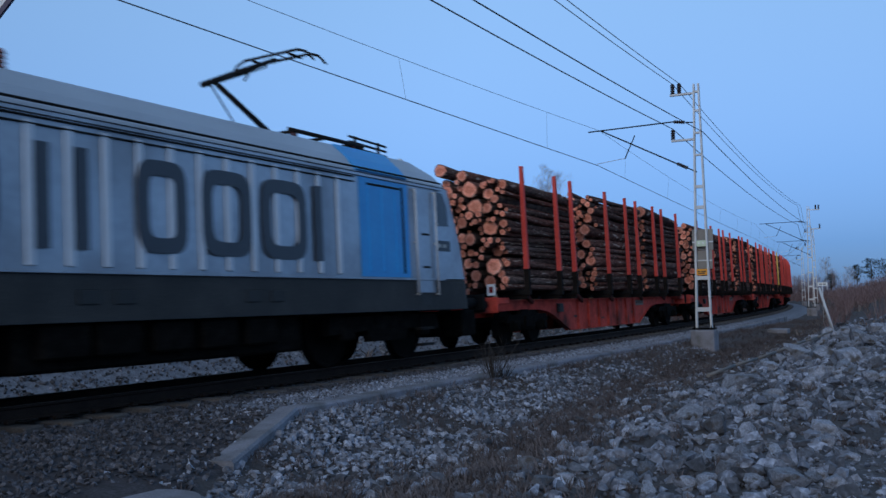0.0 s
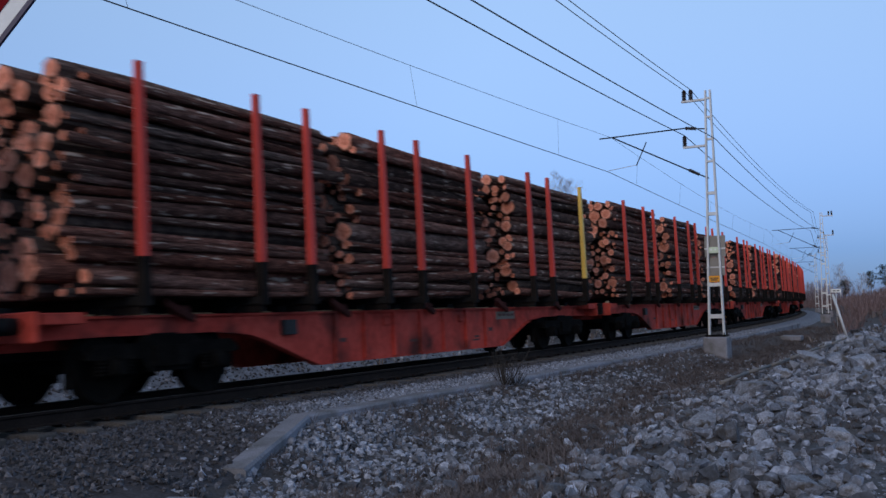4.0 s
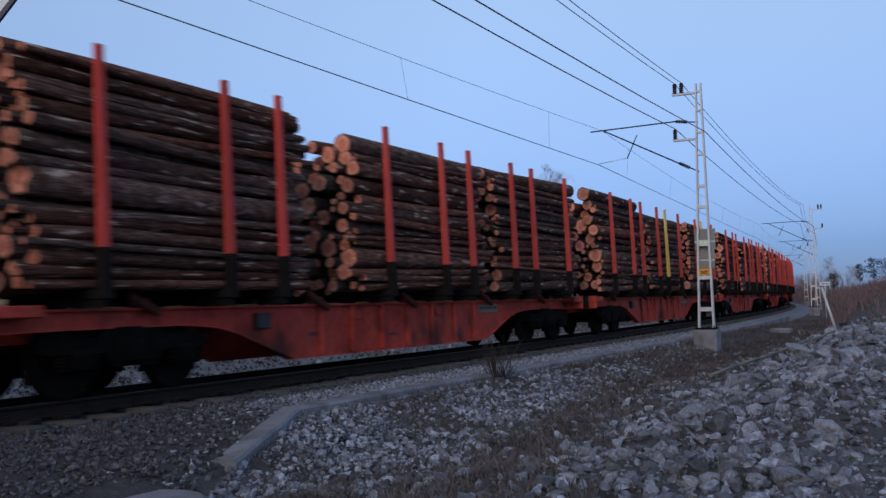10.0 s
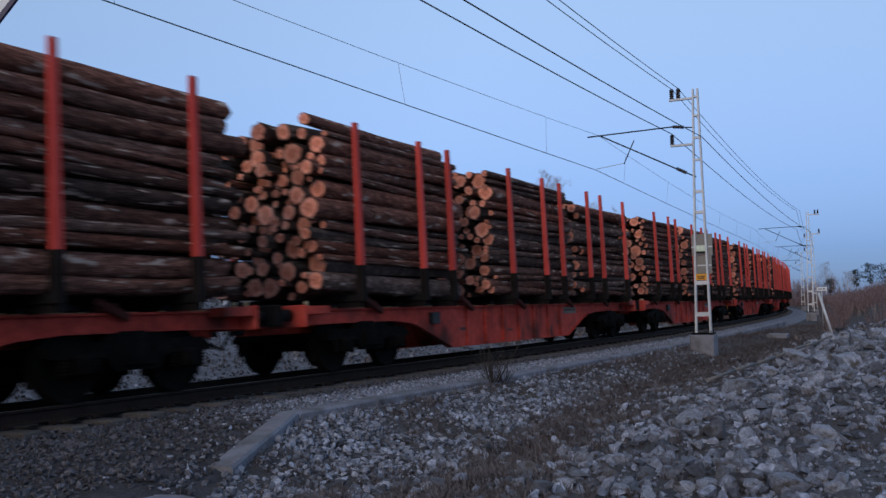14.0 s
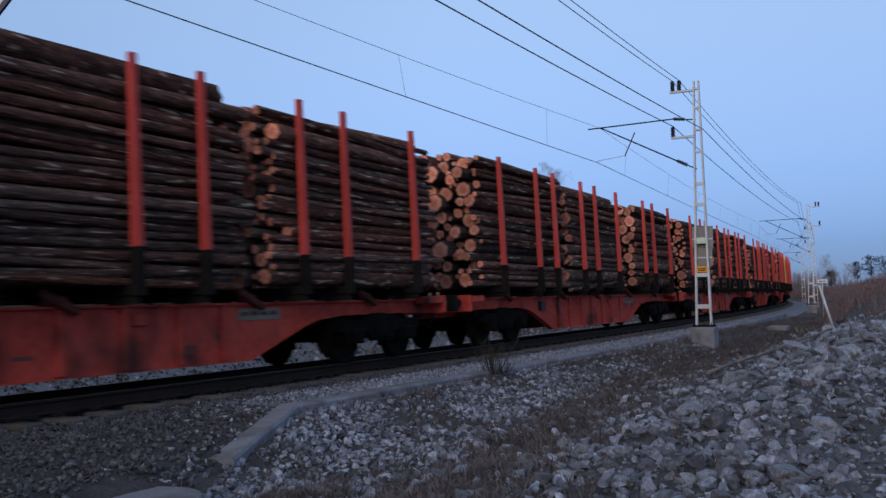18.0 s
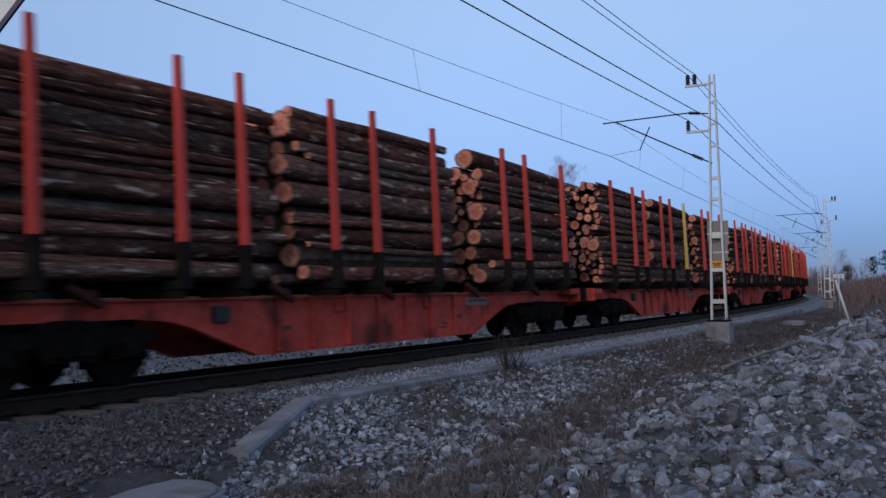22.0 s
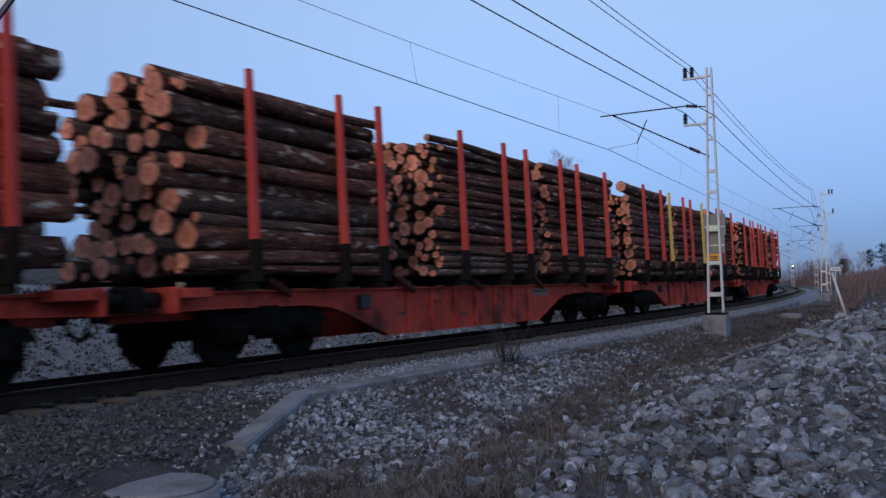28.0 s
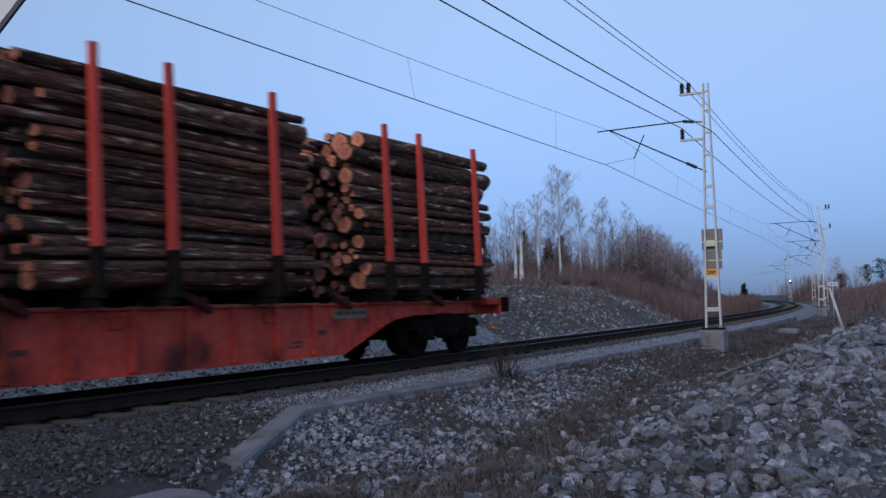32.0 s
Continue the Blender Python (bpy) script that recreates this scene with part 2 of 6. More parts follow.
def box(bm, x0, x1, y0, y1, z0, z1, bevel=0.0, mat=0, m=None):
    v = [bm.verts.new((x, y, z)) for x in (x0, x1) for y in (y0, y1) for z in (z0, z1)]
    fs = [bm.faces.new([v[i] for i in q]) for q in ((0, 1, 3, 2), (4, 6, 7, 5), (0, 4, 5, 1), (2, 3, 7, 6), (0, 2, 6, 4), (1, 5, 7, 3))]
    for f in fs:
        f.material_index = mat
    if bevel:
        es = list({e for f in fs for e in f.edges})
        r = bmesh.ops.bevel(bm, geom=es, offset=bevel, segments=1, affect="EDGES")
        for f in r["faces"]:
            f.material_index = mat
        v = list({w for f in r["faces"] for w in f.verts} | {w for w in v if w.is_valid})
    if m is not None:
        for w in v:
            w.co = m @ w.co
    return v


def rod(bm, a, b, r, r2=None, sides=8, caps=True, mat=0):
    a, b = Vector(a), Vector(b)
    r2 = r if r2 is None else r2
    q = (b - a).to_track_quat("Z", "Y").to_matrix()
    rings = []
    for c, rad in ((a, r), (b, r2)):
        rings.append([bm.verts.new(c + q @ Vector((math.cos(i * math.tau / sides) * rad, math.sin(i * math.tau / sides) * rad, 0))) for i in range(sides)])
    for i in range(sides):
        f = bm.faces.new((rings[0][i], rings[0][(i + 1) % sides], rings[1][(i + 1) % sides], rings[1][i]))
        f.smooth, f.material_index = True, mat
    if caps:
        bm.faces.new(rings[0][::-1]).material_index = mat
        bm.faces.new(rings[1]).material_index = mat


def prism(bm, pts, y0, y1, mat=0):
    """A profile of (x, z) points drawn out from y0 to y1."""
    a = [bm.verts.new((x, y0, z)) for x, z in pts]
    b = [bm.verts.new((x, y1, z)) for x, z in pts]
    fs = [bm.faces.new(a), bm.faces.new(b[::-1])]
    for i in range(len(pts)):
        j = (i + 1) % len(pts)
        fs.append(bm.faces.new((a[j], a[i], b[i], b[j])))
    for f in fs:
        f.material_index = mat
    bmesh.ops.recalc_face_normals(bm, faces=fs)
    return fs


def raw(name, verts, faces, mats, index=None, parent=None):
    me = bpy.data.meshes.new(name)
    me.from_pydata(verts, [], faces)
    for m in mats:
        me.materials.append(m)
    if index is not None:
        me.polygons.foreach_set("material_index", index)
    me.update()
    ob = new(name, me)
    ob.parent = parent
    return ob


# ---- ground ----
def spread(a, b, fine_a, fine_b, step, grow=1.22):
    out, x, d = [fine_a], fine_a, step
    while x < fine_b:
        x += step
        out.append(x)
    d = step
    while x < b:
        d *= grow
        x += d
        out.append(x)
    x, d = fine_a, step
    while x > a:
        d *= grow
        x -= d
        out.insert(0, x)
    return out


def build_ground():
    ss, ys = spread(-420, 1500, -2, 70, 0.45), spread(-900, 560, -15, 14, 0.3)
    verts, faces = [], []
    for s in ss:
        for y in ys:
            verts.append(at(s, y, terrain(s, y))[:])
    w = len(ys)
    for i in range(len(ss) - 1):
        for j in range(w - 1):
            faces.append((i * w + j, (i + 1) * w + j, (i + 1) * w + j + 1, i * w + j + 1))
    index = []
    for f in faces:
        s, y = ss[f[0] // w], ys[f[0] % w]
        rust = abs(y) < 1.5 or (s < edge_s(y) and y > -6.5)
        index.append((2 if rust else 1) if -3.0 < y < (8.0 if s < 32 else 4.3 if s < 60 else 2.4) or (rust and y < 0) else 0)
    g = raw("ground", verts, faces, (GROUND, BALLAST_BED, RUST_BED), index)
    g.data.polygons.foreach_set("use_smooth", [True] * len(faces))
    tagged(g, "stony earth with ballast along the railway track", "ground", kind="structure")


build_ground()


# ---- track ----
RAIL = ((-0.07, -0.172), (0.07, -0.172), (0.07, -0.16), (0.012, -0.14), (0.01, -0.045), (0.036, -0.032), (0.036, -0.004), (0.028, 0.0), (-0.028, 0.0), (-0.036, -0.004), (-0.036, -0.032), (-0.01, -0.045), (-0.012, -0.14), (-0.07, -0.16))


def build_rail(y):
    rail = empty("rail", "rusty dark steel rail with worn bright head", "rail", "rails of the track")
    n = len(RAIL)
    for k in range(24):
        ss = [-70 + k * 25 + i * 5 for i in range(6)]
        verts, faces, index = [], [], []
        for s in ss:
            for u, z in RAIL:
                q = TILT @ Vector((0, y + u, z))
                verts.append(at(s, q.y, q.z)[:])
        for i in range(5):
            for j in range(n):
                m = (j + 1) % n
                faces.append((i * n + j, i * n + m, i * n + n + m, i * n + n + j))
                index.append(1 if j in (6, 7, 8) else 0)
        raw("rail_length", verts, faces, (RAIL_STEEL, RAIL_HEAD), index, rail)


build_rail(-0.754)
build_rail(0.754)


def build_sleepers():
    bed = tagged(new("sleepers"), "row of worn concrete sleepers bedded in ballast", "sleepers", kind="structure")
    bm = bmesh.new()
    box(bm, -0.13, 0.13, -1.3, 1.3, -0.38, -0.19, 0.02)
    for sy in (-1, 1):
        for d in (-0.12, 0.12):
            box(bm, -0.05, 0.05, sy * 0.754 + d - 0.04, sy * 0.754 + d + 0.04, -0.178, -0.13, 0.012)
    me = bpy.data.meshes.new("sleeper")
    bm.to_mesh(me)
    bm.free()
    me.materials.append(SLEEPER)
    me.materials.append(RAIL_STEEL)
    for p in me.polygons:
        p.material_index = 1 if p.center.z > -0.185 else 0
    rng = random.Random(5)
    for i in range(250):
        ob = new("sleeper", me)
        ob.parent = bed
        ob.matrix_local = along(-6 + i * 0.62) @ TILT @ pose(0, rng.uniform(-0.03, 0.03), rng.uniform(-0.03, -0.002), 0, 0, rng.uniform(-0.8, 0.8))


build_sleepers()


# ---- concrete edge, wing wall and well ----
def build_edge():
    """A cast concrete kerb along the ballast; near the well it turns away from the track."""
    line_pts = [(s, -2.8, -0.18) for s in (60, 50, 42, 36, 31, 27, 23.5, 20, 17, 14.5, 12, 10.6, 9.6)] + [(8.9, -3.1, -0.25), (8.1, -3.42, -0.34), (7.35, -3.7, -0.44)]
    verts, faces = [], []
    pts = [at(s, y, z) for s, y, z in line_pts]
    rng = random.Random(3)
    for i, q in enumerate(pts):
        d = (pts[min(i + 1, len(pts) - 1)] - pts[max(i - 1, 0)])
        d.z = 0
        d.normalize()
        n = Vector((-d.y, d.x, 0))
        w = 0.14
        j = rng.uniform(-0.01, 0.01)
        for u, z in ((-w, -0.6), (-w, -0.03), (-w + 0.025, 0.0), (w - 0.025, 0.0), (w, -0.03), (w, -0.6)):
            p = q + n * u
            verts.append((p.x, p.y, q.z + z + j))
    for i in range(len(pts) - 1):
        for j in range(5):
            faces.append((i * 6 + j, i * 6 + j + 1, i * 6 + 7 + j, i * 6 + 6 + j))
    faces.append(tuple(range(6)))
    k = (len(pts) - 1) * 6
    faces.append(tuple(range(k, k + 6))[::-1])
    tagged(raw("concrete_kerb", verts, faces, (CONCRETE,)), "weathered pale concrete kerb holding the ballast", "kerb", kind="structure")


build_edge()


def build_well():
    w = empty("concrete_well", "round grey concrete well with a flat lid in the gravel", "well")
    w.matrix_world = Matrix.Translation(at(5.75, -4.3, -0.52))
    bm = bmesh.new()
    rod(bm, (0, 0, -0.5), (0, 0, 0.0), 0.52, sides=40)
    part("ring", bm, CONCRETE, w)
    bm = bmesh.new()
    rod(bm, (0, 0, 0.0), (0, 0, 0.035), 0.49, 0.47, sides=40)
    part("lid", bm, CONCRETE, w, "flat concrete lid")


build_well()


# ---- rocks, ballast and litter ----
def rock_shape(rng, points=13, flat=0.7, block=False):
    bm = bmesh.new()
    for i in range(points):
        v = Vector((rng.gauss(0, 1), rng.gauss(0, 1), rng.gauss(0, 1))).normalized()
        if block:
            v /= (v.x ** 4 + v.y ** 4 + v.z ** 4) ** 0.25
        v *= rng.uniform(0.75, 1.0)
        bm.verts.new((v.x, v.y * rng.uniform(0.7, 1.0), v.z * flat))
    r = bmesh.ops.convex_hull(bm, input=bm.verts)
    junk = [g for g in r["geom_interior"] if isinstance(g, bmesh.types.BMVert)]
    bmesh.ops.delete(bm, geom=junk, context="VERTS")
    bmesh.ops.triangulate(bm, faces=bm.faces)
    bm.verts.index_update()
    v = np.array([x.co[:] for x in bm.verts])
    f = np.array([[w.index for w in x.verts] for x in bm.faces])
    bm.free()
    return v, f


ROCKS = [rock_shape(random.Random(40 + i), 15 + i % 12, 0.72 + 0.05 * (i % 6), True) for i in range(20)]


PEBBLES = [rock_shape(random.Random(120 + i), 11, 0.8, True) for i in range(14)]
CHIPS = [rock_shape(random.Random(90 + i), 8, 0.7) for i in range(10)]


def scatter(name, label, category, mat, spots, seed, shapes=ROCKS, parent=None):
    """Stones at (s, y, size), sunk a third into the ground, joined."""
    rng = np.random.RandomState(seed)
    vs, fs, k = [], [], 0
    for s, y, size in spots:
        v, f = shapes[rng.randint(len(shapes))]
        a, b, c = rng.uniform(0, 6.28), rng.uniform(-0.5, 0.5), rng.uniform(-0.5, 0.5)
        ra = np.array(Euler((b, c, a)).to_matrix())
        q = at(s, y, terrain(s, y) + size * rng.uniform(0.1, 0.5))
        w = (v * size * rng.uniform(0.8, 1.2, 3)) @ ra.T + np.array(q[:])
        vs.append(w)
        fs.append(f + k)
        k += len(v)
    me = bpy.data.meshes.new(name)
    v, f = np.concatenate(vs), np.concatenate(fs)
    me.from_pydata(v.tolist(), [], f.tolist())
    me.materials.append(mat)
    me.update()
    ob = new(name, me)
    ob.parent = parent
    return tagged(ob, label, category, kind="stuff")


def weedy(s, y):
    """Where weeds have taken over the stony slope, more of them farther along."""
    return noise.noise((s * 0.55, y * 0.9, 7)) < -0.42 + 0.045 * (s - 7) + 0.3 * smooth(-4.3, -4.9, y)


def fields():
    rng = random.Random(77)
    # ballast shoulder, both sides, and the gravel apron beyond the well
    chips = []
    for i in range(15000):
        s = 4 + 46 * rng.random() ** 1.9
        chips.append((s, rng.uniform(-2.62, -1.28), rng.uniform(0.018, 0.036)))
    for i in range(9000):
        s = rng.uniform(3.5, 10)
        y = rng.uniform(-6.2, -1.3)
        if s < edge_s(y) - 0.1 and (s - 5.75) ** 2 + (y + 4.3) ** 2 > 0.3:
            chips.append((s, y, rng.uniform(0.024, 0.055)))
    for i in range(7000):
        s = 4 + 50 * rng.random() ** 1.4
        chips.append((s, rng.choice((rng.uniform(1.28, 2.6), rng.uniform(-1.28, 1.28), rng.uniform(2.6, 4.5))), rng.uniform(0.02, 0.045)))
    for i in range(5000):
        chips.append((20 * rng.random(), rng.uniform(2.4, 8.0), rng.uniform(0.03, 0.075)))
    for i in range(12000):
        s = 4 + 30 * rng.random() ** 1.5
        chips.append((s, rng.uniform(1.5, 4.4), rng.uniform(0.025, 0.05)))
    for i in range(5000):
        s = 4 + 26 * rng.random() ** 1.5
        chips.append((s, rng.uniform(-1.5, -0.85), rng.uniform(0.022, 0.04)))
    for i in range(13000):
        s = 1 + 30 * rng.random() ** 1.2
        chips.append((s, rng.uniform(3.4, 8.5), rng.uniform(0.022, 0.055)))
    rust, clean = [], []
    for c in chips:
        if abs(c[1]) < 1.3 and abs((c[0] + 6) % 0.62 - 0.31) > 0.16 and rng.random() < 0.8:
            continue
        # beyond the track nine in ten go dark, painting in the wagons' shade
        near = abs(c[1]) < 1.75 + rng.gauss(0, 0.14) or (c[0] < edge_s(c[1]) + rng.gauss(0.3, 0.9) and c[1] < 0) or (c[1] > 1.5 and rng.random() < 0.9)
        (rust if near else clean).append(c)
    scatter("ballast", "grey crushed granite ballast along the rails", "ballast", CHIP, clean, 1, CHIPS)
    scatter("stained_ballast", "dark ballast, rust-stained beside the rails, shade painted in beyond them", "ballast", RUST_SHADE_CHIP, rust, 8, CHIPS)
    pale = []
    for i in range(16500):
        s = 6 + 24 * rng.random() ** 1.6
        y = -3.0 - 2.3 * rng.random()
        if weedy(s, y) and rng.random() < 0.7:
            continue
        if s > edge_s(y) + 0.12:
            pale.append((s, y, 0.014 + 0.052 * rng.random() ** 2.1))
    for i in range(7000):
        s = 6 + 13 * rng.random() ** 1.4
        y = -3.0 - 2.6 * rng.random()
        if s > edge_s(y) + 0.12:
            pale.append((s, y, 0.008 + 0.016 * rng.random()))
    for i in range(2600):
        s = 7 + 40 * rng.random() ** 1.4
        pale.append((s, rng.uniform(-7.7, -4.4), 0.018 + 0.075 * rng.random() ** 2.4))
    scatter("crushed_rock", "pale broken rock on the slope below the kerb", "rock", PALE_STONE, pale, 2, PEBBLES)
    small = []
    for i in range(8000):
        s = 4.5 + 40 * rng.random() ** 1.8
        y = -5.9 - 5.2 * rng.random()
        d = -6.9 + 0.06 * (s - 7) - y
        if rng.random() > 0.1 + 0.9 * smooth(-0.4, 0.7, d):
            continue
        small.append((s, y, 0.016 + (0.06 + 0.0025 * s) * rng.random() ** 2.2))
    for i in range(9000):
        s = 5 + 13 * rng.random() ** 1.5
        y = -6.6 - 4.2 * rng.random()
        if noise.noise((s * 0.7, y * 0.9, 2)) < 0.0:
            small.append((s, y, 0.01 + 0.018 * rng.random()))
    mound = tagged(new("rock_mound"), "mound of large grey blasted rock with dry grass between", "rock mound")
    scatter("rubble", "", "", STONE, small, 3, PEBBLES, parent=mound)
    # the boulders that stand out, then the lesser ones between them
    big = [(11.0, -7.53, 0.2), (9.22, -8.25, 0.16), (8.75, -8.63, 0.14), (8.89, -9.29, 0.12), (8.19, -9.4, 0.08), (6.61, -8.25, 0.09), (7.32, -8.15, 0.09), (6.43, -8.7, 0.09), (6.44, -8.83, 0.09), (7.5, -8.79, 0.07),
           (6.21, -9.19, 0.07), (6.32, -9.39, 0.11), (6.51, -9.64, 0.07), (6.55, -9.49, 0.06), (7.6, -9.61, 0.07), (8.08, -6.82, 0.12), (6.93, -7.57, 0.11), (7.49, -6.89, 0.07), (6.4, -7.65, 0.09), (7.47, -7.8, 0.08),
           (7.74, -9.05, 0.08), (22.25, -7.19, 0.31), (20.94, -7.86, 0.32), (17.92, -8.66, 0.29), (15.1, -7.32, 0.27), (30.5, -8.0, 0.42), (15.42, -8.43, 0.2), (16.34, -8.68, 0.18), (13.27, -8.15, 0.14), (6.7, -8.91, 0.09)]
    for i in range(270):
        s = 5.5 + 31 * rng.random() ** 1.25
        y = -6.95 + 0.02 * (s - 7) - 3.9 * rng.random() ** 0.95
        big.append((s, y, 0.032 + 0.045 * rng.random() ** 2.0 + 0.0068 * (s - 4) * rng.uniform(0.4, 1.15)))
    meshes = []
    for v, f in ROCKS:
        me = bpy.data.meshes.new("boulder")
        me.from_pydata(v.tolist(), [], f.tolist())
        me.materials.append(BOULDER)
        me.update()
        meshes.append(me)
    for s, y, size in big:
        ob = new("boulder", rng.choice(meshes))
        ob.parent = mound
        ob.matrix_local = Matrix.Translation(at(s, y, terrain(s, y) + size * rng.uniform(0.25, 0.65))) @ Euler((rng.uniform(-0.4, 0.4), rng.uniform(-0.4, 0.4), rng.uniform(0, 6.28))).to_matrix().to_4x4() @ Matrix.Diagonal((size * rng.uniform(0.9, 1.25), size * rng.uniform(0.8, 1.1), size * rng.uniform(0.75, 1.05), 1))
    far = []
    for i in range(11000):
        s = 20 + 75 * rng.random()
        y = 3.6 + 6.2 * rng.random() + 4.5 * smooth(50, 95, s)
        if noise.noise((s * 0.12, y * 0.2, 3)) > -0.25 + 0.5 * rng.random() - 0.3:
            far.append((s, y, 0.03 + 0.1 * rng.random() ** 3.5))
    scatter("cutting_rock", "grey broken rock on the bank beyond the track", "rock", BANK_STONE, far, 4, PEBBLES)


BANK_STONE = surface("weathered bank rock", ((0.1, 0.104, 0.113), (0.2, 0.212, 0.243), (0.33, 0.353, 0.41)), 2, 0.95, bump=0.5, fine=12, island=0.5)
BOULDER = surface("grey granite boulder", ((0.09, 0.094, 0.109), (0.195, 0.21, 0.248), (0.34, 0.366, 0.43)), 1.6, 0.9, bump=1.0, fine=9, vary=0.5, stain=((0.07, 0.06, 0.054), 1.3, 0.5, 0.66))
BANK_GRASS = surface("bleached tall grass", ((0.1, 0.074, 0.063), (0.17, 0.13, 0.112), (0.27, 0.215, 0.185)), 0.5, 0.95, bump=0.0, fine=4, island=0.4)
GRASS = surface("withered grass", ((0.052, 0.039, 0.038), (0.104, 0.082, 0.079), (0.175, 0.144, 0.14)), 1.0, 0.95, bump=0.0, fine=5, island=0.4)
TWIG = surface("leafless twigs", ((0.095, 0.06, 0.06), (0.17, 0.113, 0.113), (0.26, 0.182, 0.184)), 0.4, 0.95, bump=0.0, fine=3, island=0.3)
DARK_TWIG = surface("dark bush twigs", ((0.02, 0.016, 0.014), (0.04, 0.032, 0.028)), 2, 0.95, bump=0.0, fine=9)
fields()


def blades(name, label, spots, seed, mat=None, wide=1.0):
    """Dry grass: each tuft is a few bent, pointed blades."""
    rng = np.random.RandomState(seed)
    verts, faces = [], []
    for s, y, h, n in spots:
        base = at(s, y, terrain(s, y) - 0.02)
        for i in range(n):
            a = rng.uniform(0, 6.28)
            lean = rng.uniform(0.3, 1.5) * h
            r = rng.uniform(0, 0.5) * h
            x0, y0 = base.x + math.cos(a * 3) * r, base.y + math.sin(a * 3) * r
            w = (0.0025 + 0.006 * h) * wide
            dx, dy = math.cos(a), math.sin(a)
            k = len(verts)
            hh = h * rng.uniform(0.5, 1.1)
            verts += [(x0 - dy * w, y0 + dx * w, base.z), (x0 + dy * w, y0 - dx * w, base.z), (x0 + dx * lean * 0.4 - dy * w, y0 + dy * lean * 0.4 + dx * w, base.z + hh * 0.6), (x0 + dx * lean * 0.4 + dy * w, y0 + dy * lean * 0.4 - dx * w, base.z + hh * 0.6), (x0 + dx * lean, y0 + dy * lean, base.z + hh * rng.uniform(0.7, 1))]
            faces += [(k, k + 1, k + 3, k + 2), (k + 2, k + 3, k + 4)]
    ob = raw(name, verts, faces, (mat or GRASS,))
    return tagged(ob, label, "grass", kind="stuff")


def grasses():
    rng = random.Random(9)
    spots = []
    for i in range(5200):
        s = 5 + 45 * rng.random() ** 1.6
        ditch = min(-4.5, -6.45 + 0.2 * (s - 7))
        y = rng.choice((rng.gauss(ditch, 0.3), rng.gauss(ditch - 0.2, 0.6)))
        if s > edge_s(y) + 0.3:
            spots.append((s, y, rng.uniform(0.05, 0.2), 14))
    for i in range(3000):
        s, y = 7 + 24 * rng.random() ** 1.2, rng.uniform(-5.2, -2.95)
        if weedy(s, y) and s > edge_s(y) + 0.3:
            spots.append((s, y, rng.uniform(0.04, 0.15), 9))
    for i in range(900):
        s = 9.5 + 45 * rng.random()
        spots.append((s, rng.uniform(-3.4, -2.95), rng.uniform(0.06, 0.2), 7))
    for i in range(4600):
        s = 4 + 40 * rng.random() ** 1.5
        y = rng.uniform(-11.5, -5.8)
        if noise.noise((s * 0.7, y * 0.9, 2)) > -0.1:
            spots.append((s, y, rng.uniform(0.04, 0.13), 12))
    for i in range(1400):
        s = 22 + 40 * rng.random()
        y = rng.uniform(-6.5, -3.1)
        spots.append((s, y, rng.uniform(0.1, 0.3), 8))
    for i in range(260):
        spots.append((rng.gauss(6.9, 0.35), rng.gauss(-5.05, 0.25), rng.uniform(0.08, 0.2), 9))
    blades("dry_grass", "withered brown grass in the ditch and between stones", spots, 5)
    spots = []
    for i in range(8000):
        s = 18 + 130 * rng.random()
        u = rng.random()
        if (u < 0.42 and s < 90 and rng.random() < 0.8) or (s > 88 and rng.random() < 0.75):
            continue
        y = 4 + 13 * u + 4.5 * smooth(50, 95, s)
        spots.append((s, y, rng.uniform(0.15, 0.5), 5))
    for i in range(1100):
        s = 40 + 110 * rng.random()
        spots.append((s, rng.uniform(-24, -4.6), rng.uniform(0.15, 0.6), 5))
    blades("bank_grass", "bleached tall grass on the banks", spots, 6, BANK_GRASS, 4.0)


grasses()


def sprig(rng, verts, faces, base, height, width, twigs, thick=0.012):
    """A leafless bush: forked shoots from one root."""
    for i in range(twigs):
        a, out = rng.uniform(0, 6.28), width * rng.random() ** 0.7
        h = height * rng.uniform(0.5, 1.0)
        p0 = Vector(base) + Vector((math.cos(a), math.sin(a), 0)) * out * 0.25
        p1 = Vector(base) + Vector((math.cos(a) * out * 0.65, math.sin(a) * out * 0.65, h * 0.55))
        p2 = p1 + Vector((math.cos(a) * out * 0.35 + rng.uniform(-0.1, 0.1) * height, math.sin(a) * out * 0.35 + rng.uniform(-0.1, 0.1) * height, h * 0.45))
        ends = [(p0, p1, thick), (p1, p2, thick * 0.6)]
        for j in range(3):
            u = rng.uniform(0.2, 0.9)
            q = p1.lerp(p2, u)
            ends.append((q, q + Vector((rng.uniform(-1, 1), rng.uniform(-1, 1), rng.uniform(0.4, 1.2))) * height * 0.16, thick * 0.4))
        for u, v, t in ends:
            k = len(verts)
            b = rng.uniform(0, 3.14)
            dx, dy = math.cos(b) * t, math.sin(b) * t
            verts += [(u.x - dx, u.y - dy, u.z), (u.x + dx, u.y + dy, u.z), (v.x + dx * 0.5, v.y + dy * 0.5, v.z), (v.x - dx * 0.5, v.y - dy * 0.5, v.z)]
            faces.append((k, k + 1, k + 2, k + 3))


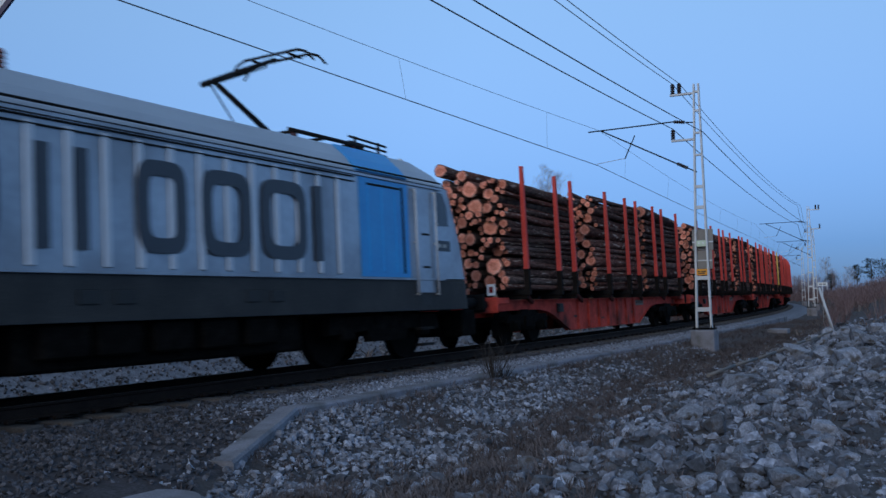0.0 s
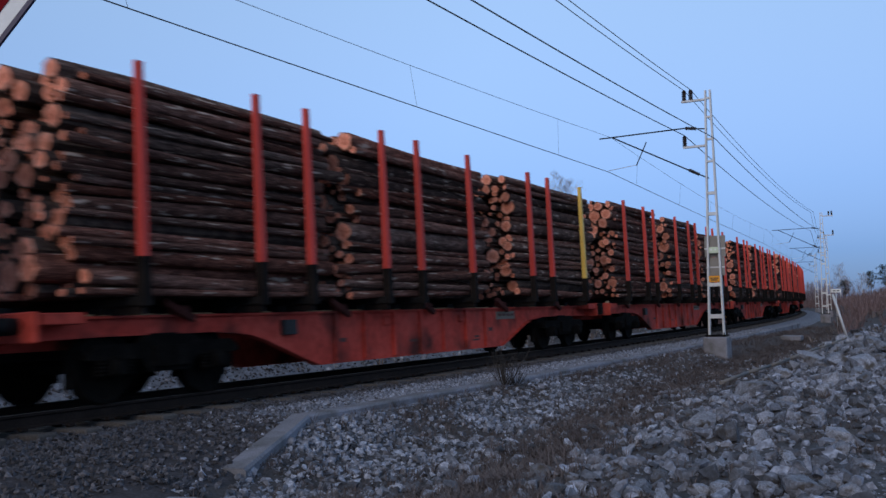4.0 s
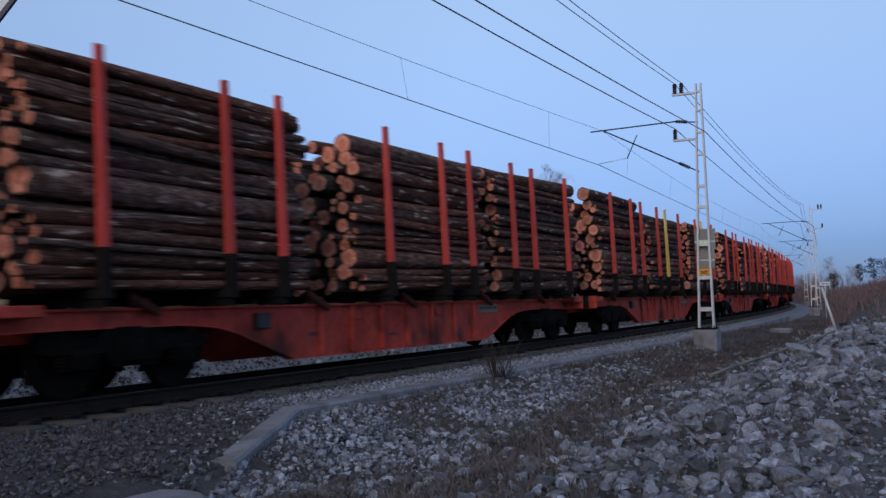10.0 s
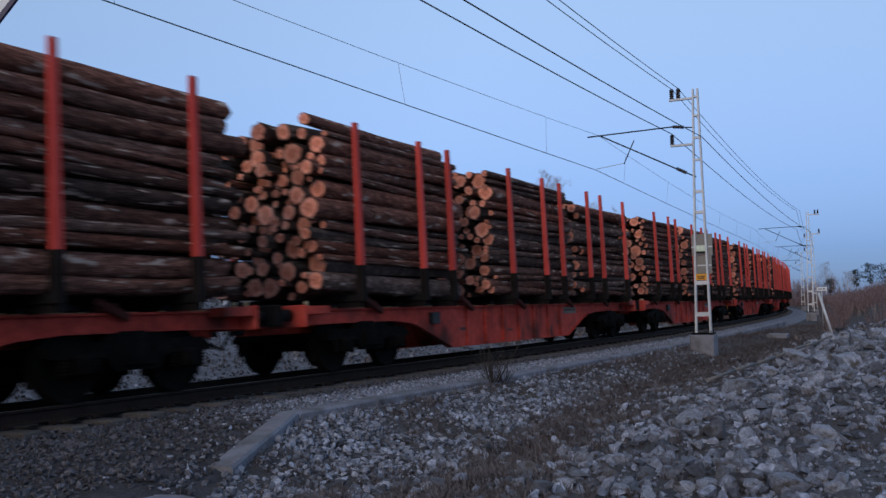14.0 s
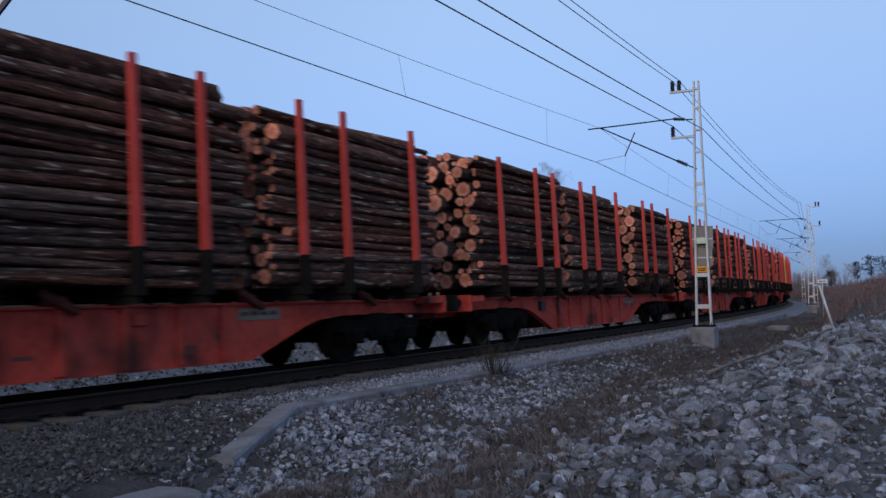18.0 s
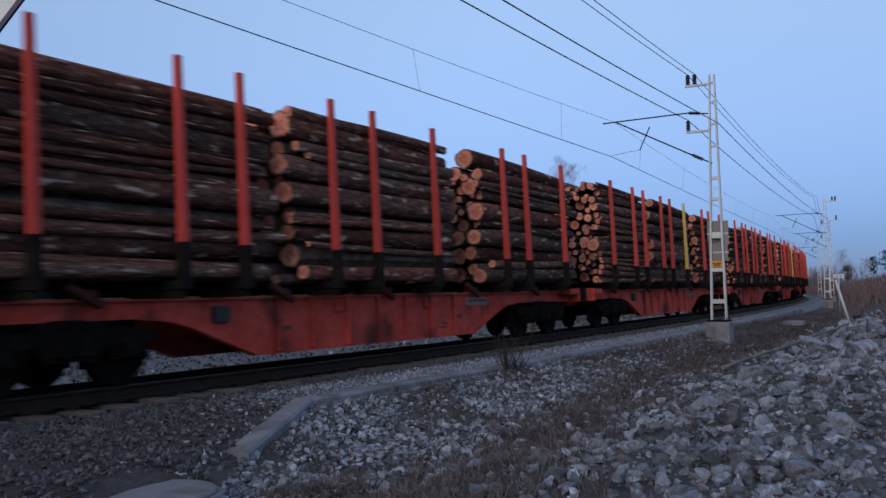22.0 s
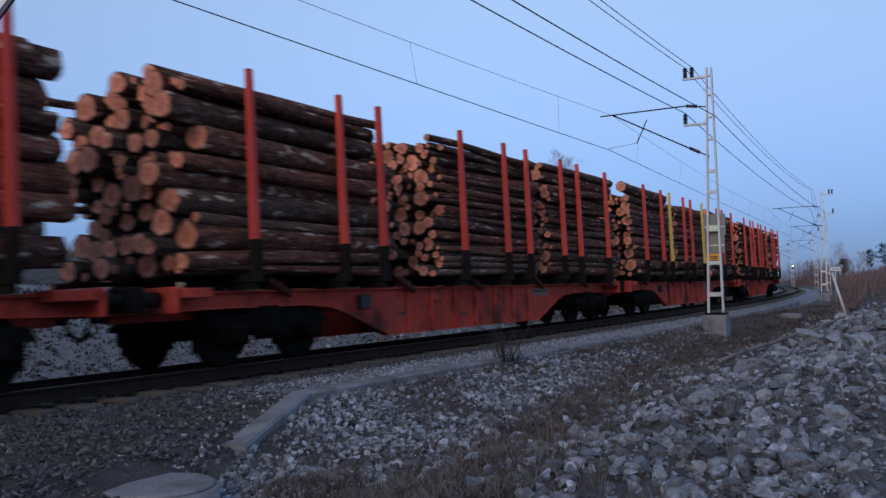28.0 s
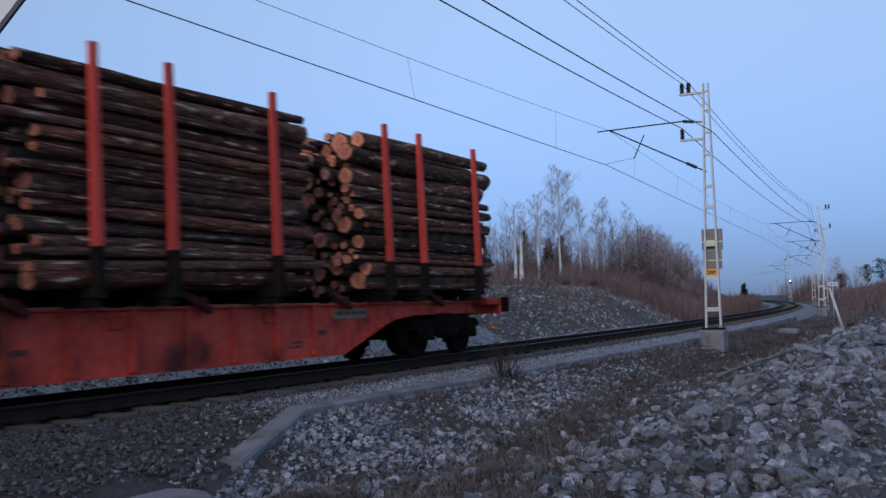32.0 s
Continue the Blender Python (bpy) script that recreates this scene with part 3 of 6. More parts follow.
def build_bushes():
    rng = random.Random(21)
    verts, faces = [], []
    sprig(rng, verts, faces, at(15.3, -2.98, -0.25), 0.72, 0.5, 40, 0.009)
    sprig(rng, verts, faces, at(15.6, -3.05, -0.25), 0.45, 0.4, 22, 0.008)
    tagged(raw("bare_bush", verts, faces, (DARK_TWIG,)), "small leafless bush growing beside the concrete kerb", "bush")
    verts, faces = [], []
    for i in range(1700):
        s = 34 + 125 * rng.random() ** 0.8
        if s < 60 and rng.random() < 0.7:
            continue
        lift = 4.0 * smooth(50, 95, s)
        y = (4.6 if s > 62 else 7.5) + 13 * rng.random() + lift * (1 if s > 62 else 0.9)
        sprig(rng, verts, faces, at(s, y, terrain(s, y) - 0.05), rng.uniform(0.5, 1.2) + 1.4 * rng.random() * smooth(45, 75, s), rng.uniform(0.5, 1.1), 9, 0.015 + 0.00012 * s)
    for i in range(1100):
        s = 62 + 105 * rng.random()
        y = 3.7 + 6.5 * rng.random() ** 1.3
        sprig(rng, verts, faces, at(s, y, terrain(s, y) - 0.05), rng.uniform(0.6, 2.1), rng.uniform(0.5, 1.0), 10, 0.013 + 0.00012 * s)
    for i in range(150):
        s = 24 + 30 * rng.random()
        y = 5.5 + 8 * rng.random()
        sprig(rng, verts, faces, at(s, y, terrain(s, y) - 0.05), rng.uniform(0.3, 0.9), rng.uniform(0.3, 0.6), 14, 0.01)
    tagged(raw("bank_brush", verts, faces, (TWIG,)), "reddish brown leafless brush covering the far bank", "brush", kind="stuff")
    verts, faces = [], []
    for i in range(1500):
        s = 44 + 170 * rng.random()
        y = -5.6 - 24 * rng.random() ** 1.2
        sprig(rng, verts, faces, at(s, y, terrain(s, y) - 0.05), rng.uniform(0.5, 1.8), rng.uniform(0.5, 1.0), 12, 0.012 + 0.00014 * s)
    tagged(raw("slope_brush", verts, faces, (TWIG,)), "brown leafless brush on the slope beside the line", "brush", kind="stuff")


build_bushes()


# ---- trees ----
BIRCH = surface("birch bark", ((0.2, 0.19, 0.18), (0.72, 0.71, 0.7), (0.82, 0.81, 0.8)), 1.2, 0.85, bump=0.1, fine=9)
FINE_TWIG = surface("fine birch twigs", ((0.32, 0.28, 0.295), (0.5, 0.46, 0.475)), 0.5, 0.95, bump=0.0, fine=4, island=0.25)
NEEDLE = surface("conifer needles", ((0.012, 0.017, 0.013), (0.027, 0.036, 0.027), (0.05, 0.062, 0.046)), 0.8, 0.9, bump=0.0, fine=6, island=0.4)
PINE_BARK = surface("pine bark", ((0.06, 0.035, 0.025), (0.13, 0.075, 0.05)), 1.5, 0.95, bump=0.5, fine=12)


def ribbon(verts, faces, a, b, w, w2, rng):
    k = len(verts)
    t = rng.uniform(0, 3.14)
    dx, dy = math.cos(t), math.sin(t)
    verts += [(a.x - dx * w, a.y - dy * w, a.z), (a.x + dx * w, a.y + dy * w, a.z), (b.x + dx * w2, b.y + dy * w2, b.z), (b.x - dx * w2, b.y - dy * w2, b.z), (a.x + dy * w, a.y - dx * w, a.z), (a.x - dy * w, a.y + dx * w, a.z), (b.x - dy * w2, b.y + dx * w2, b.z), (b.x + dy * w2, b.y - dx * w2, b.z)]
    faces += [(k, k + 1, k + 2, k + 3), (k + 4, k + 5, k + 6, k + 7)]


def blade(verts, faces, a, b, w, w2, rng):
    k = len(verts)
    t = rng.uniform(0, 3.14)
    dx, dy = math.cos(t), math.sin(t)
    verts += [(a.x - dx * w, a.y - dy * w, a.z), (a.x + dx * w, a.y + dy * w, a.z), (b.x + dx * w2, b.y + dy * w2, b.z), (b.x - dx * w2, b.y - dy * w2, b.z)]
    faces.append((k, k + 1, k + 2, k + 3))


def branches(rng, h, spread_w, start, limbs, fine):
    """Limbs rising from a trunk of height h, each with twigs; returns limb and twig meshes' data."""
    lv, lf, tv, tf = [], [], [], []
    for i in range(limbs):
        u = start + (1 - start) * (i + rng.random()) / limbs
        a = rng.uniform(0, 6.28)
        reach = 1.5 * spread_w * (0.35 + 1.3 * u) * (1.1 - u) * rng.uniform(0.6, 1.15) + 0.2
        base = Vector((0, 0, h * u))
        tip = base + Vector((math.cos(a) * reach, math.sin(a) * reach, reach * rng.uniform(0.35, 1.0)))
        mid = base.lerp(tip, 0.5) + Vector((0, 0, -0.06 * reach))
        ribbon(lv, lf, base, mid, 0.016 * (1.2 - u) * h / 8, 0.012 * (1.2 - u) * h / 8, rng)
        ribbon(lv, lf, mid, tip, 0.012 * (1.2 - u) * h / 8, 0.005, rng)
        for j in range(fine):
            q = base.lerp(tip, rng.uniform(0.25, 1.0))
            d = Vector((rng.uniform(-1, 1), rng.uniform(-1, 1), rng.uniform(-0.6, 0.9))) * reach * 0.5
            m = q + d * 0.6
            ribbon(tv, tf, q, m, 0.008, 0.006, rng)
            ribbon(tv, tf, m, q + d + Vector((0, 0, -0.25 * reach)), 0.006, 0.004, rng)
            ribbon(tv, tf, m, m + Vector((d.y, -d.x, abs(d.z))) * 0.6, 0.007, 0.004, rng)
            ribbon(tv, tf, m, m + Vector((-d.y, d.x, 0.3 * d.z)) * 0.7, 0.006, 0.003, rng)
    return lv, lf, tv, tf


def trunk(name, bm, h, r, rng, mat, parent, label=""):
    pts = [Vector((0, 0, -0.3))]
    for i in range(1, 7):
        pts.append(Vector((rng.uniform(-0.005, 0.005) * h, rng.uniform(-0.005, 0.005) * h, h * i / 6)))
    for i in range(6):
        rod(bm, pts[i], pts[i + 1], r * (1 - i / 6.5), r * (1 - (i + 1) / 6.5), 7, caps=False)
    return part(name, bm, mat, parent, label)


def birch(s, y, top, width=1.5, fine=26, limbs=30, r=0.13, bare=False, start=0.3):
    rng = random.Random(int(s * 10 + y))
    z = terrain(s, y)
    h = top - z
    t = empty("birch_tree", "broken white birch trunk without a crown" if bare else "leafless birch with a white trunk and thin grey twigs", "tree", "birches on the bank")
    t.matrix_world = Matrix.Translation(at(s, y, z - 0.1))
    trunk("trunk", bmesh.new(), h, r, rng, BIRCH, t)
    lv, lf, tv, tf = branches(rng, h, width, start, 5 if bare else limbs, 4 if bare else fine)
    raw("limbs", lv, lf, (TWIG,), None, t)
    raw("crown", tv, tf, (FINE_TWIG,), None, t)
    return t


def conifer(s, y, top, wide, pine):
    rng = random.Random(int(s * 7 + y))
    z = terrain(s, y)
    h = top - z
    t = empty("pine_tree" if pine else "spruce_tree", "dark green pine with a bare lower trunk" if pine else "dark green spruce with dense hanging branches", "tree")
    t.matrix_world = Matrix.Translation(at(s, y, z - 0.1))
    trunk("trunk", bmesh.new(), h * 0.98, 0.16, rng, PINE_BARK, t)
    v, f = [], []
    lo = 0.5 if pine else 0.06
    for i in range(90 if pine else 150):
        u = lo + (1 - lo) * rng.random() ** (0.9 if pine else 1.2)
        a = rng.uniform(0, 6.28)
        reach = wide * ((1 - abs(u - 0.78) * 2.2) if pine else (1.02 - u)) * rng.uniform(0.5, 1.1)
        reach = max(0.25, reach)
        for j in range(9):
            q = Vector((math.cos(a) * reach, math.sin(a) * reach, h * u - (0 if pine else 0.25 * reach))) * 1.0
            q = Vector((q.x * rng.uniform(0.25, 1), q.y * rng.uniform(0.25, 1), q.z + rng.uniform(-0.25, 0.25)))
            d = Vector((rng.uniform(-1, 1), rng.uniform(-1, 1), rng.uniform(-0.5, 0.7))) * 0.45
            ribbon(v, f, q, q + d, 0.09, 0.02, rng)
    raw("crown", v, f, (NEEDLE,), None, t)


for spec in ((58.4, 14.0, 5.6, 0.6, 4, 5, 0.19, True), (60.0, 15.0, 7.6, 1.6, 14, 22), (68.0, 16.0, 9.2, 1.1, 20, 30), (72.0, 15.5, 11.3, 1.9, 30, 40, 0.12), (84.0, 17.0, 9.9, 1.3, 22, 28),
             (95.0, 18.0, 10.0, 1.2, 20, 24), (96.5, 17.6, 11.4, 1.5, 24, 34), (104.0, 17.0, 8.6, 1.2, 20, 24), (112.0, 18.0, 12.2, 1.6, 20, 30), (118.0, 16.5, 10.0, 1.3, 20, 26),
             (129.0, 17.6, 10.6, 1.6, 22, 30), (132.0, 15.5, 9.4, 1.6, 22, 30), (134.0, 13.5, 8.3, 1.5, 22, 30), (133.0, 12.0, 7.3, 1.4, 22, 30), (64.0, 19.0, 6.9, 1.2, 18, 22), (76.0, 20.0, 8.2, 1.3, 18, 24)):
    birch(*spec)
birch(205.0, -14.5, 8.2, 2.0, 26, 30, 0.14)
birch(212.0, -20.0, 6.5, 2.0, 26, 26, 0.12)
conifer(204.0, -15.2, 5.0, 1.8, True)
conifer(246.0, -30.0, 8.0, 2.4, True)
conifer(219.0, -26.3, 8.4, 3.3, True)
conifer(214.0, -28.3, 8.2, 3.5, True)
conifer(160.0, 5.7, 3.1, 1.3, False)
conifer(163.0, 14.0, 6.2, 2.0, False)
conifer(158.0, 15.5, 7.2, 2.2, False)
for spec in ((74.0, 23.0, 6.8, 2.6), (86.0, 23.0, 7.6, 3.0), (91.0, 22.0, 7.0, 2.6), (98.0, 22.5, 7.8, 3.0)):
    conifer(*spec, False)


def juniper(s, y, h):
    rng = random.Random(int(s * 13 + y))
    v, f = [], []
    sprig(rng, v, f, at(s, y, terrain(s, y) - 0.05), h, h * 0.75, 70, 0.022)
    tagged(raw("juniper_bush", v, f, (NEEDLE,)), "low dark green juniper bush on the rocky bank", "bush", "junipers on the bank")


for spec in ((70.0, 15.3, 0.7), (64.0, 10.6, 0.6), (67.0, 9.8, 0.8), (75.0, 14.6, 0.7), (78.0, 10.9, 1.0), (80.5, 10.6, 0.9), (57.0, 10.5, 0.5)):
    juniper(*spec)


WOOD_TWIG = surface("grey-mauve twigs", ((0.25, 0.2, 0.21), (0.4, 0.34, 0.36)), 0.4, 0.95, bump=0.0, fine=3, island=0.3)


def build_woods(name, label, count, seed, region, twig, thick=1.0):
    """Many slim leafless trees; their crowns are paler than the shoots below."""
    rng = random.Random(seed)
    v, f, tone = [], [], []
    for i in range(count):
        s, y, h = region(rng)
        base = at(s, y, terrain(s, y) - 0.2)
        top = base + Vector((rng.uniform(-0.3, 0.3), rng.uniform(-0.3, 0.3), h))
        ribbon(v, f, base, top, 0.028 * thick, 0.008 * thick, rng)
        tone += [0, 0]
        w = h * rng.uniform(0.2, 0.38)
        for j in range(twig):
            u = rng.uniform(0.1, 1.0)
            q = base.lerp(top, u)
            a = rng.uniform(0, 6.28)
            d = Vector((math.cos(a), math.sin(a), rng.uniform(0.2, 1.1))) * w * (1.12 - u) * rng.uniform(0.5, 1.2)
            blade(v, f, q, q + d, 0.013 * thick, 0.006 * thick, rng)
            for k in range(3):
                e = q + d * rng.uniform(0.4, 1)
                blade(v, f, e, e + Vector((rng.uniform(-1, 1), rng.uniform(-1, 1), rng.uniform(-0.3, 1))) * w * 0.4, 0.009 * thick, 0.004 * thick, rng)
            tone += [1 if u > rng.uniform(0.3, 0.7) else 0] * 4
    tagged(raw(name, v, f, (TWIG, WOOD_TWIG), tone), label, "woods", kind="stuff")


build_woods("far_woods", "leafless grey-brown wood behind the birches", 440, 31, lambda r: (50 + 110 * r.random(), r.uniform(17, 34), r.uniform(2.0, 6.0)), 46, 1.3)


def bend(r):
    s = 92 + 70 * r.random()
    y = r.uniform(9.0, 17.5)
    return s, y, r.uniform(2.4, 7.4) * (1 - 0.62 * smooth(116, 150, s)) * (0.45 + 0.55 * smooth(9, 13.5, y))


def horizon(r):
    s, y = 330 + 260 * r.random(), r.uniform(-110, 60)
    return s, y, r.uniform(0.8, 2.4) + (3.5 if abs(y + 0.35 * (s - 250) + 8) < 5 else 0)


build_woods("bend_woods", "leafless brown wood on the inside of the bend", 430, 32, bend, 84, 1.5)
build_woods("line_woods", "leafless brown wood beside the far line", 150, 33, lambda r: (188 + 50 * r.random(), r.uniform(-17, -7.5), r.uniform(1.6, 5.4)), 44, 2.2)
build_woods("horizon_woods", "low distant wood along the horizon", 300, 34, horizon, 30, 4.0)


# ---- masts, signs and wires ----
ORANGE = surface("orange warning plate", ((0.75, 0.28, 0.02), (0.85, 0.36, 0.03)), 3, 0.6, 0.0, 0.0)
INK = surface("black print", ((0.01, 0.01, 0.01), (0.02, 0.02, 0.02)), 3, 0.6, 0.0, 0.0)
SIGN_BACK = surface("grey sign back", ((0.2, 0.185, 0.17), (0.26, 0.245, 0.23)), 2, 0.6, 0.3, 0.05)
WHITE = surface("white enamel", ((0.66, 0.66, 0.65), (0.78, 0.78, 0.77)), 2, 0.5, 0.0, 0.03)
PALE_GREEN = surface("pale reflector plate", ((0.5, 0.58, 0.42), (0.62, 0.7, 0.52)), 2, 0.5, 0.0, 0.0)
MASTS = (-17.5, 29.55, 76.2, 104.0, 143.0, 189.0, 235.0)
MAST_Y = -3.64


def insulator(bm, a, b, r):
    a, b = Vector(a), Vector(b)
    for i in range(5):
        u, v = a.lerp(b, i / 5), a.lerp(b, (i + 0.6) / 5)
        rod(bm, u, v, r, r * 0.8, 10)
        rod(bm, v, a.lerp(b, (i + 1) / 5), r * 0.55, sides=8)


def build_mast(s, signs=False, mirror=False):
    m = empty("catenary_mast", "galvanised steel lattice mast on a concrete block beside the track", "mast", "masts of the overhead line")
    m.matrix_world = along(s, MAST_Y)
    bm = bmesh.new()
    box(bm, -0.36, 0.36, -0.36, 0.36, -0.85, 0.09, 0.03)
    part("footing", bm, CONCRETE, m, "pale concrete footing")
    bm = bmesh.new()
    box(bm, -0.27, 0.27, -0.33, 0.33, 0.11, 0.15, 0.008)
    for x in (-0.2, 0.2):
        for y in (-0.26, 0.26):
            rod(bm, (x, y, 0.07), (x, y, 0.22), 0.02, sides=6)
    part("base_plate", bm, DARK, m, "dark bolted base plate")
    wide = lambda z: 0.225 - 0.155 * (z / 7.8)
    for sy in (-1, 1):
        bm = bmesh.new()
        a, b = wide(0.1), wide(7.8)
        lo = [bm.verts.new((x, sy * a + dy, 0.13)) for x, dy in ((-0.07, -0.03), (0.07, -0.03), (0.07, 0.03), (-0.07, 0.03))]
        hi = [bm.verts.new((x, sy * b + dy, 7.8)) for x, dy in ((-0.06, -0.025), (0.06, -0.025), (0.06, 0.025), (-0.06, 0.025))]
        for i in range(4):
            j = (i + 1) % 4
            bm.faces.new((lo[i], lo[j], hi[j], hi[i]))
        bm.faces.new(hi)
        part("leg", bm, GALV, m)
    for z, h in ((0.72, 0.13), (1.7, 0.12), (2.75, 0.1), (3.9, 0.1), (4.55, 0.09), (5.55, 0.06), (6.25, 0.06), (6.95, 0.06), (7.55, 0.06)):
        bm = bmesh.new()
        w = wide(z) - 0.03
        box(bm, -0.055, 0.055, -w, w, z - h / 2, z + h / 2)
        part("batten", bm, GALV, m)
    for z, ends in ((7.52, (0.74, 0.53)), (6.06, (0.77,))):
        flip = -1 if mirror else 1
        bm = bmesh.new()
        box(bm, -0.04, 0.04, min(0.08 * flip, 0.83 * flip), max(0.08 * flip, 0.83 * flip), z - 0.04, z + 0.03, 0.008)
        arm = part("bracket", bm, GALV, m)
        for y in ends:
            bm = bmesh.new()
            insulator(bm, (0, y * flip, z + 0.05), (0, y * flip, z + 0.36), 0.075)
            part("insulator", bm, INSULATOR, arm, "dark porcelain insulator")
    bm = bmesh.new()
    rod(bm, (0, 0.72, 6.67), (0, 3.56, 6.61), 0.022)
    rod(bm, (0, 0.06, 6.58), (0, 0.4, 6.62), 0.02)
    tube = part("top_tube", bm, BLACK, m)
    bm = bmesh.new()
    insulator(bm, (0, 0.4, 6.62), (0, 0.75, 6.67), 0.06)
    part("insulator", bm, INSULATOR, tube)
    bm = bmesh.new()
    rod(bm, (0, 0.66, 5.32), (0, 3.14, 6.62), 0.022)
    rod(bm, (0, 0.06, 5.02), (0, 0.36, 5.17), 0.02)
    strut = part("strut", bm, BLACK, m)
    bm = bmesh.new()
    insulator(bm, (0, 0.36, 5.17), (0, 0.68, 5.34), 0.06)
    part("insulator", bm, INSULATOR, strut)
    bm = bmesh.new()
    rod(bm, (0, 2.0, 6.36), (0, 2.35, 5.62), 0.018)
    part("drop_bracket", bm, BLACK, m)
    bm = bmesh.new()
    rod(bm, (0, 2.35, 5.64), (0, 3.3, 5.53), 0.01)
    part("steady_arm", bm, GALV, m)
    if signs:
        for y0, y1, z0, z1 in ((-0.34, 0.3, 2.56, 3.22), (-0.3, 0.26, 1.98, 2.55)):
            bm = bmesh.new()
            box(bm, 0.09, 0.115, y0, y1, z0, z1, 0.004)
            board = part("sign_board", bm, SIGN_BACK, m, "grey back of a line-side sign")
            bm = bmesh.new()
            box(bm, 0.07, 0.09, y0, y1, z0 + 0.24, z0 + 0.28)
            part("rail", bm, GALV, board)
        bm = bmesh.new()
        box(bm, -0.1, -0.075, -0.15, 0.13, 2.67, 2.86, 0.006)
        plate = part("reflector_plate", bm, PALE_GREEN, m, "pale green plate")
        for y in (-0.07, 0.06):
            bm = bmesh.new()
            rod(bm, (-0.1, y, 2.78), (-0.108, y, 2.78), 0.03, sides=12)
            part("reflector", bm, WHITE, plate)
        bm = bmesh.new()
        box(bm, -0.1, -0.08, -0.17, 0.16, 1.78, 1.97, 0.006)
        plate = part("warning_plate", bm, ORANGE, m, "orange warning plate with black print")
        for z, y0, y1 in ((1.895, -0.13, 0.02), (1.895, 0.04, 0.12), (1.84, -0.1, 0.1)):
            bm = bmesh.new()
            box(bm, -0.104, -0.1, y0, y1, z - 0.018, z + 0.018)
            part("print_bar", bm, INK, plate)
    return m


for i, s in enumerate(MASTS):
    if 0 < i < len(MASTS) - 1:
        build_mast(s, signs=(i == 1), mirror=(i == 2))


def build_wire(name, label, height, side, sag, r, first=0):
    verts, faces, n = [], [], 5
    pts = []
    for i in range(first, len(MASTS) - 1):
        a, b = MASTS[i], MASTS[i + 1]
        steps_ = 14 if i < 3 else 5
        for k in range(steps_ + (1 if i == len(MASTS) - 2 else 0)):
            u = k / steps_
            y = side[i] + (side[i + 1] - side[i]) * u
            p, q = at(a, y), at(b, y)
            c = p.lerp(q, u)
            pts.append(Vector((c.x, c.y, height - 4 * sag * u * (1 - u))))
    for i, p in enumerate(pts):
        for j in range(n):
            a = math.tau * j / n
            d = (pts[min(i + 1, len(pts) - 1)] - pts[max(0, i - 1)]).normalized()
            side_v = Vector((-d.y, d.x, 0)).normalized()
            q = p + side_v * math.cos(a) * r + Vector((0, 0, math.sin(a) * r))
            verts.append(q[:])
    for i in range(len(pts) - 1):
        for j in range(n):
            k = (j + 1) % n
            faces.append((i * n + j, i * n + k, i * n + n + k, i * n + n + j))
    return tagged(raw(name, verts, faces, (WIRE,)), label, "wire", "wires of the overhead line")


STAGGER = (-0.8, -0.36, 0.3, -0.3, 0.3, -0.3, 0.3)
build_wire("contact_wire", "dark contact wire hung over the track", 5.49, STAGGER, 0.03, 0.011)
build_wire("carrier_wire", "dark carrier wire above the contact wire", 6.63, (0.1,) + tuple(v - 0.1 for v in STAGGER[1:]), 0.3, 0.006)
for y, back, z, sag in ((-2.9, -4.75, 7.88, 0.45), (-3.11, -5.05, 7.88, 0.45), (-3.8, -4.7, 6.26, 0.35), (-2.87, -4.0, 6.44, 0.35)):
    build_wire("feeder_wire", "dark feeder wire carried by the masts", z, (back,) + (y,) * 6, sag, 0.014 if z < 7 else 0.011)


def build_droppers():
    for i, (a, b) in enumerate(zip(MASTS[:4], MASTS[1:5])):
        for k in range(6):
            s = (1.2 + 8 * k) if i == 0 else a + 3.8 + 8 * k
            u = (s - a) / (b - a)
            if u > 0.97:
                continue
            y = STAGGER[i] + (STAGGER[i + 1] - STAGGER[i]) * u
            y2 = (0.1 if i == 0 else STAGGER[i] - 0.1) * (1 - u) + (STAGGER[i + 1] - 0.1) * u
            c, d = at(a, y).lerp(at(b, y), u), at(a, y2).lerp(at(b, y2), u)
            bm = bmesh.new()
            rod(bm, (c.x, c.y, 5.49 - 0.12 * u * (1 - u)), (d.x, d.y, 6.63 - 1.2 * u * (1 - u)), 0.0035, sides=5)
            tagged(finish("dropper", bm, WIRE), "thin dropper wire tying contact wire to carrier", "wire", "droppers of the overhead line")


build_droppers()


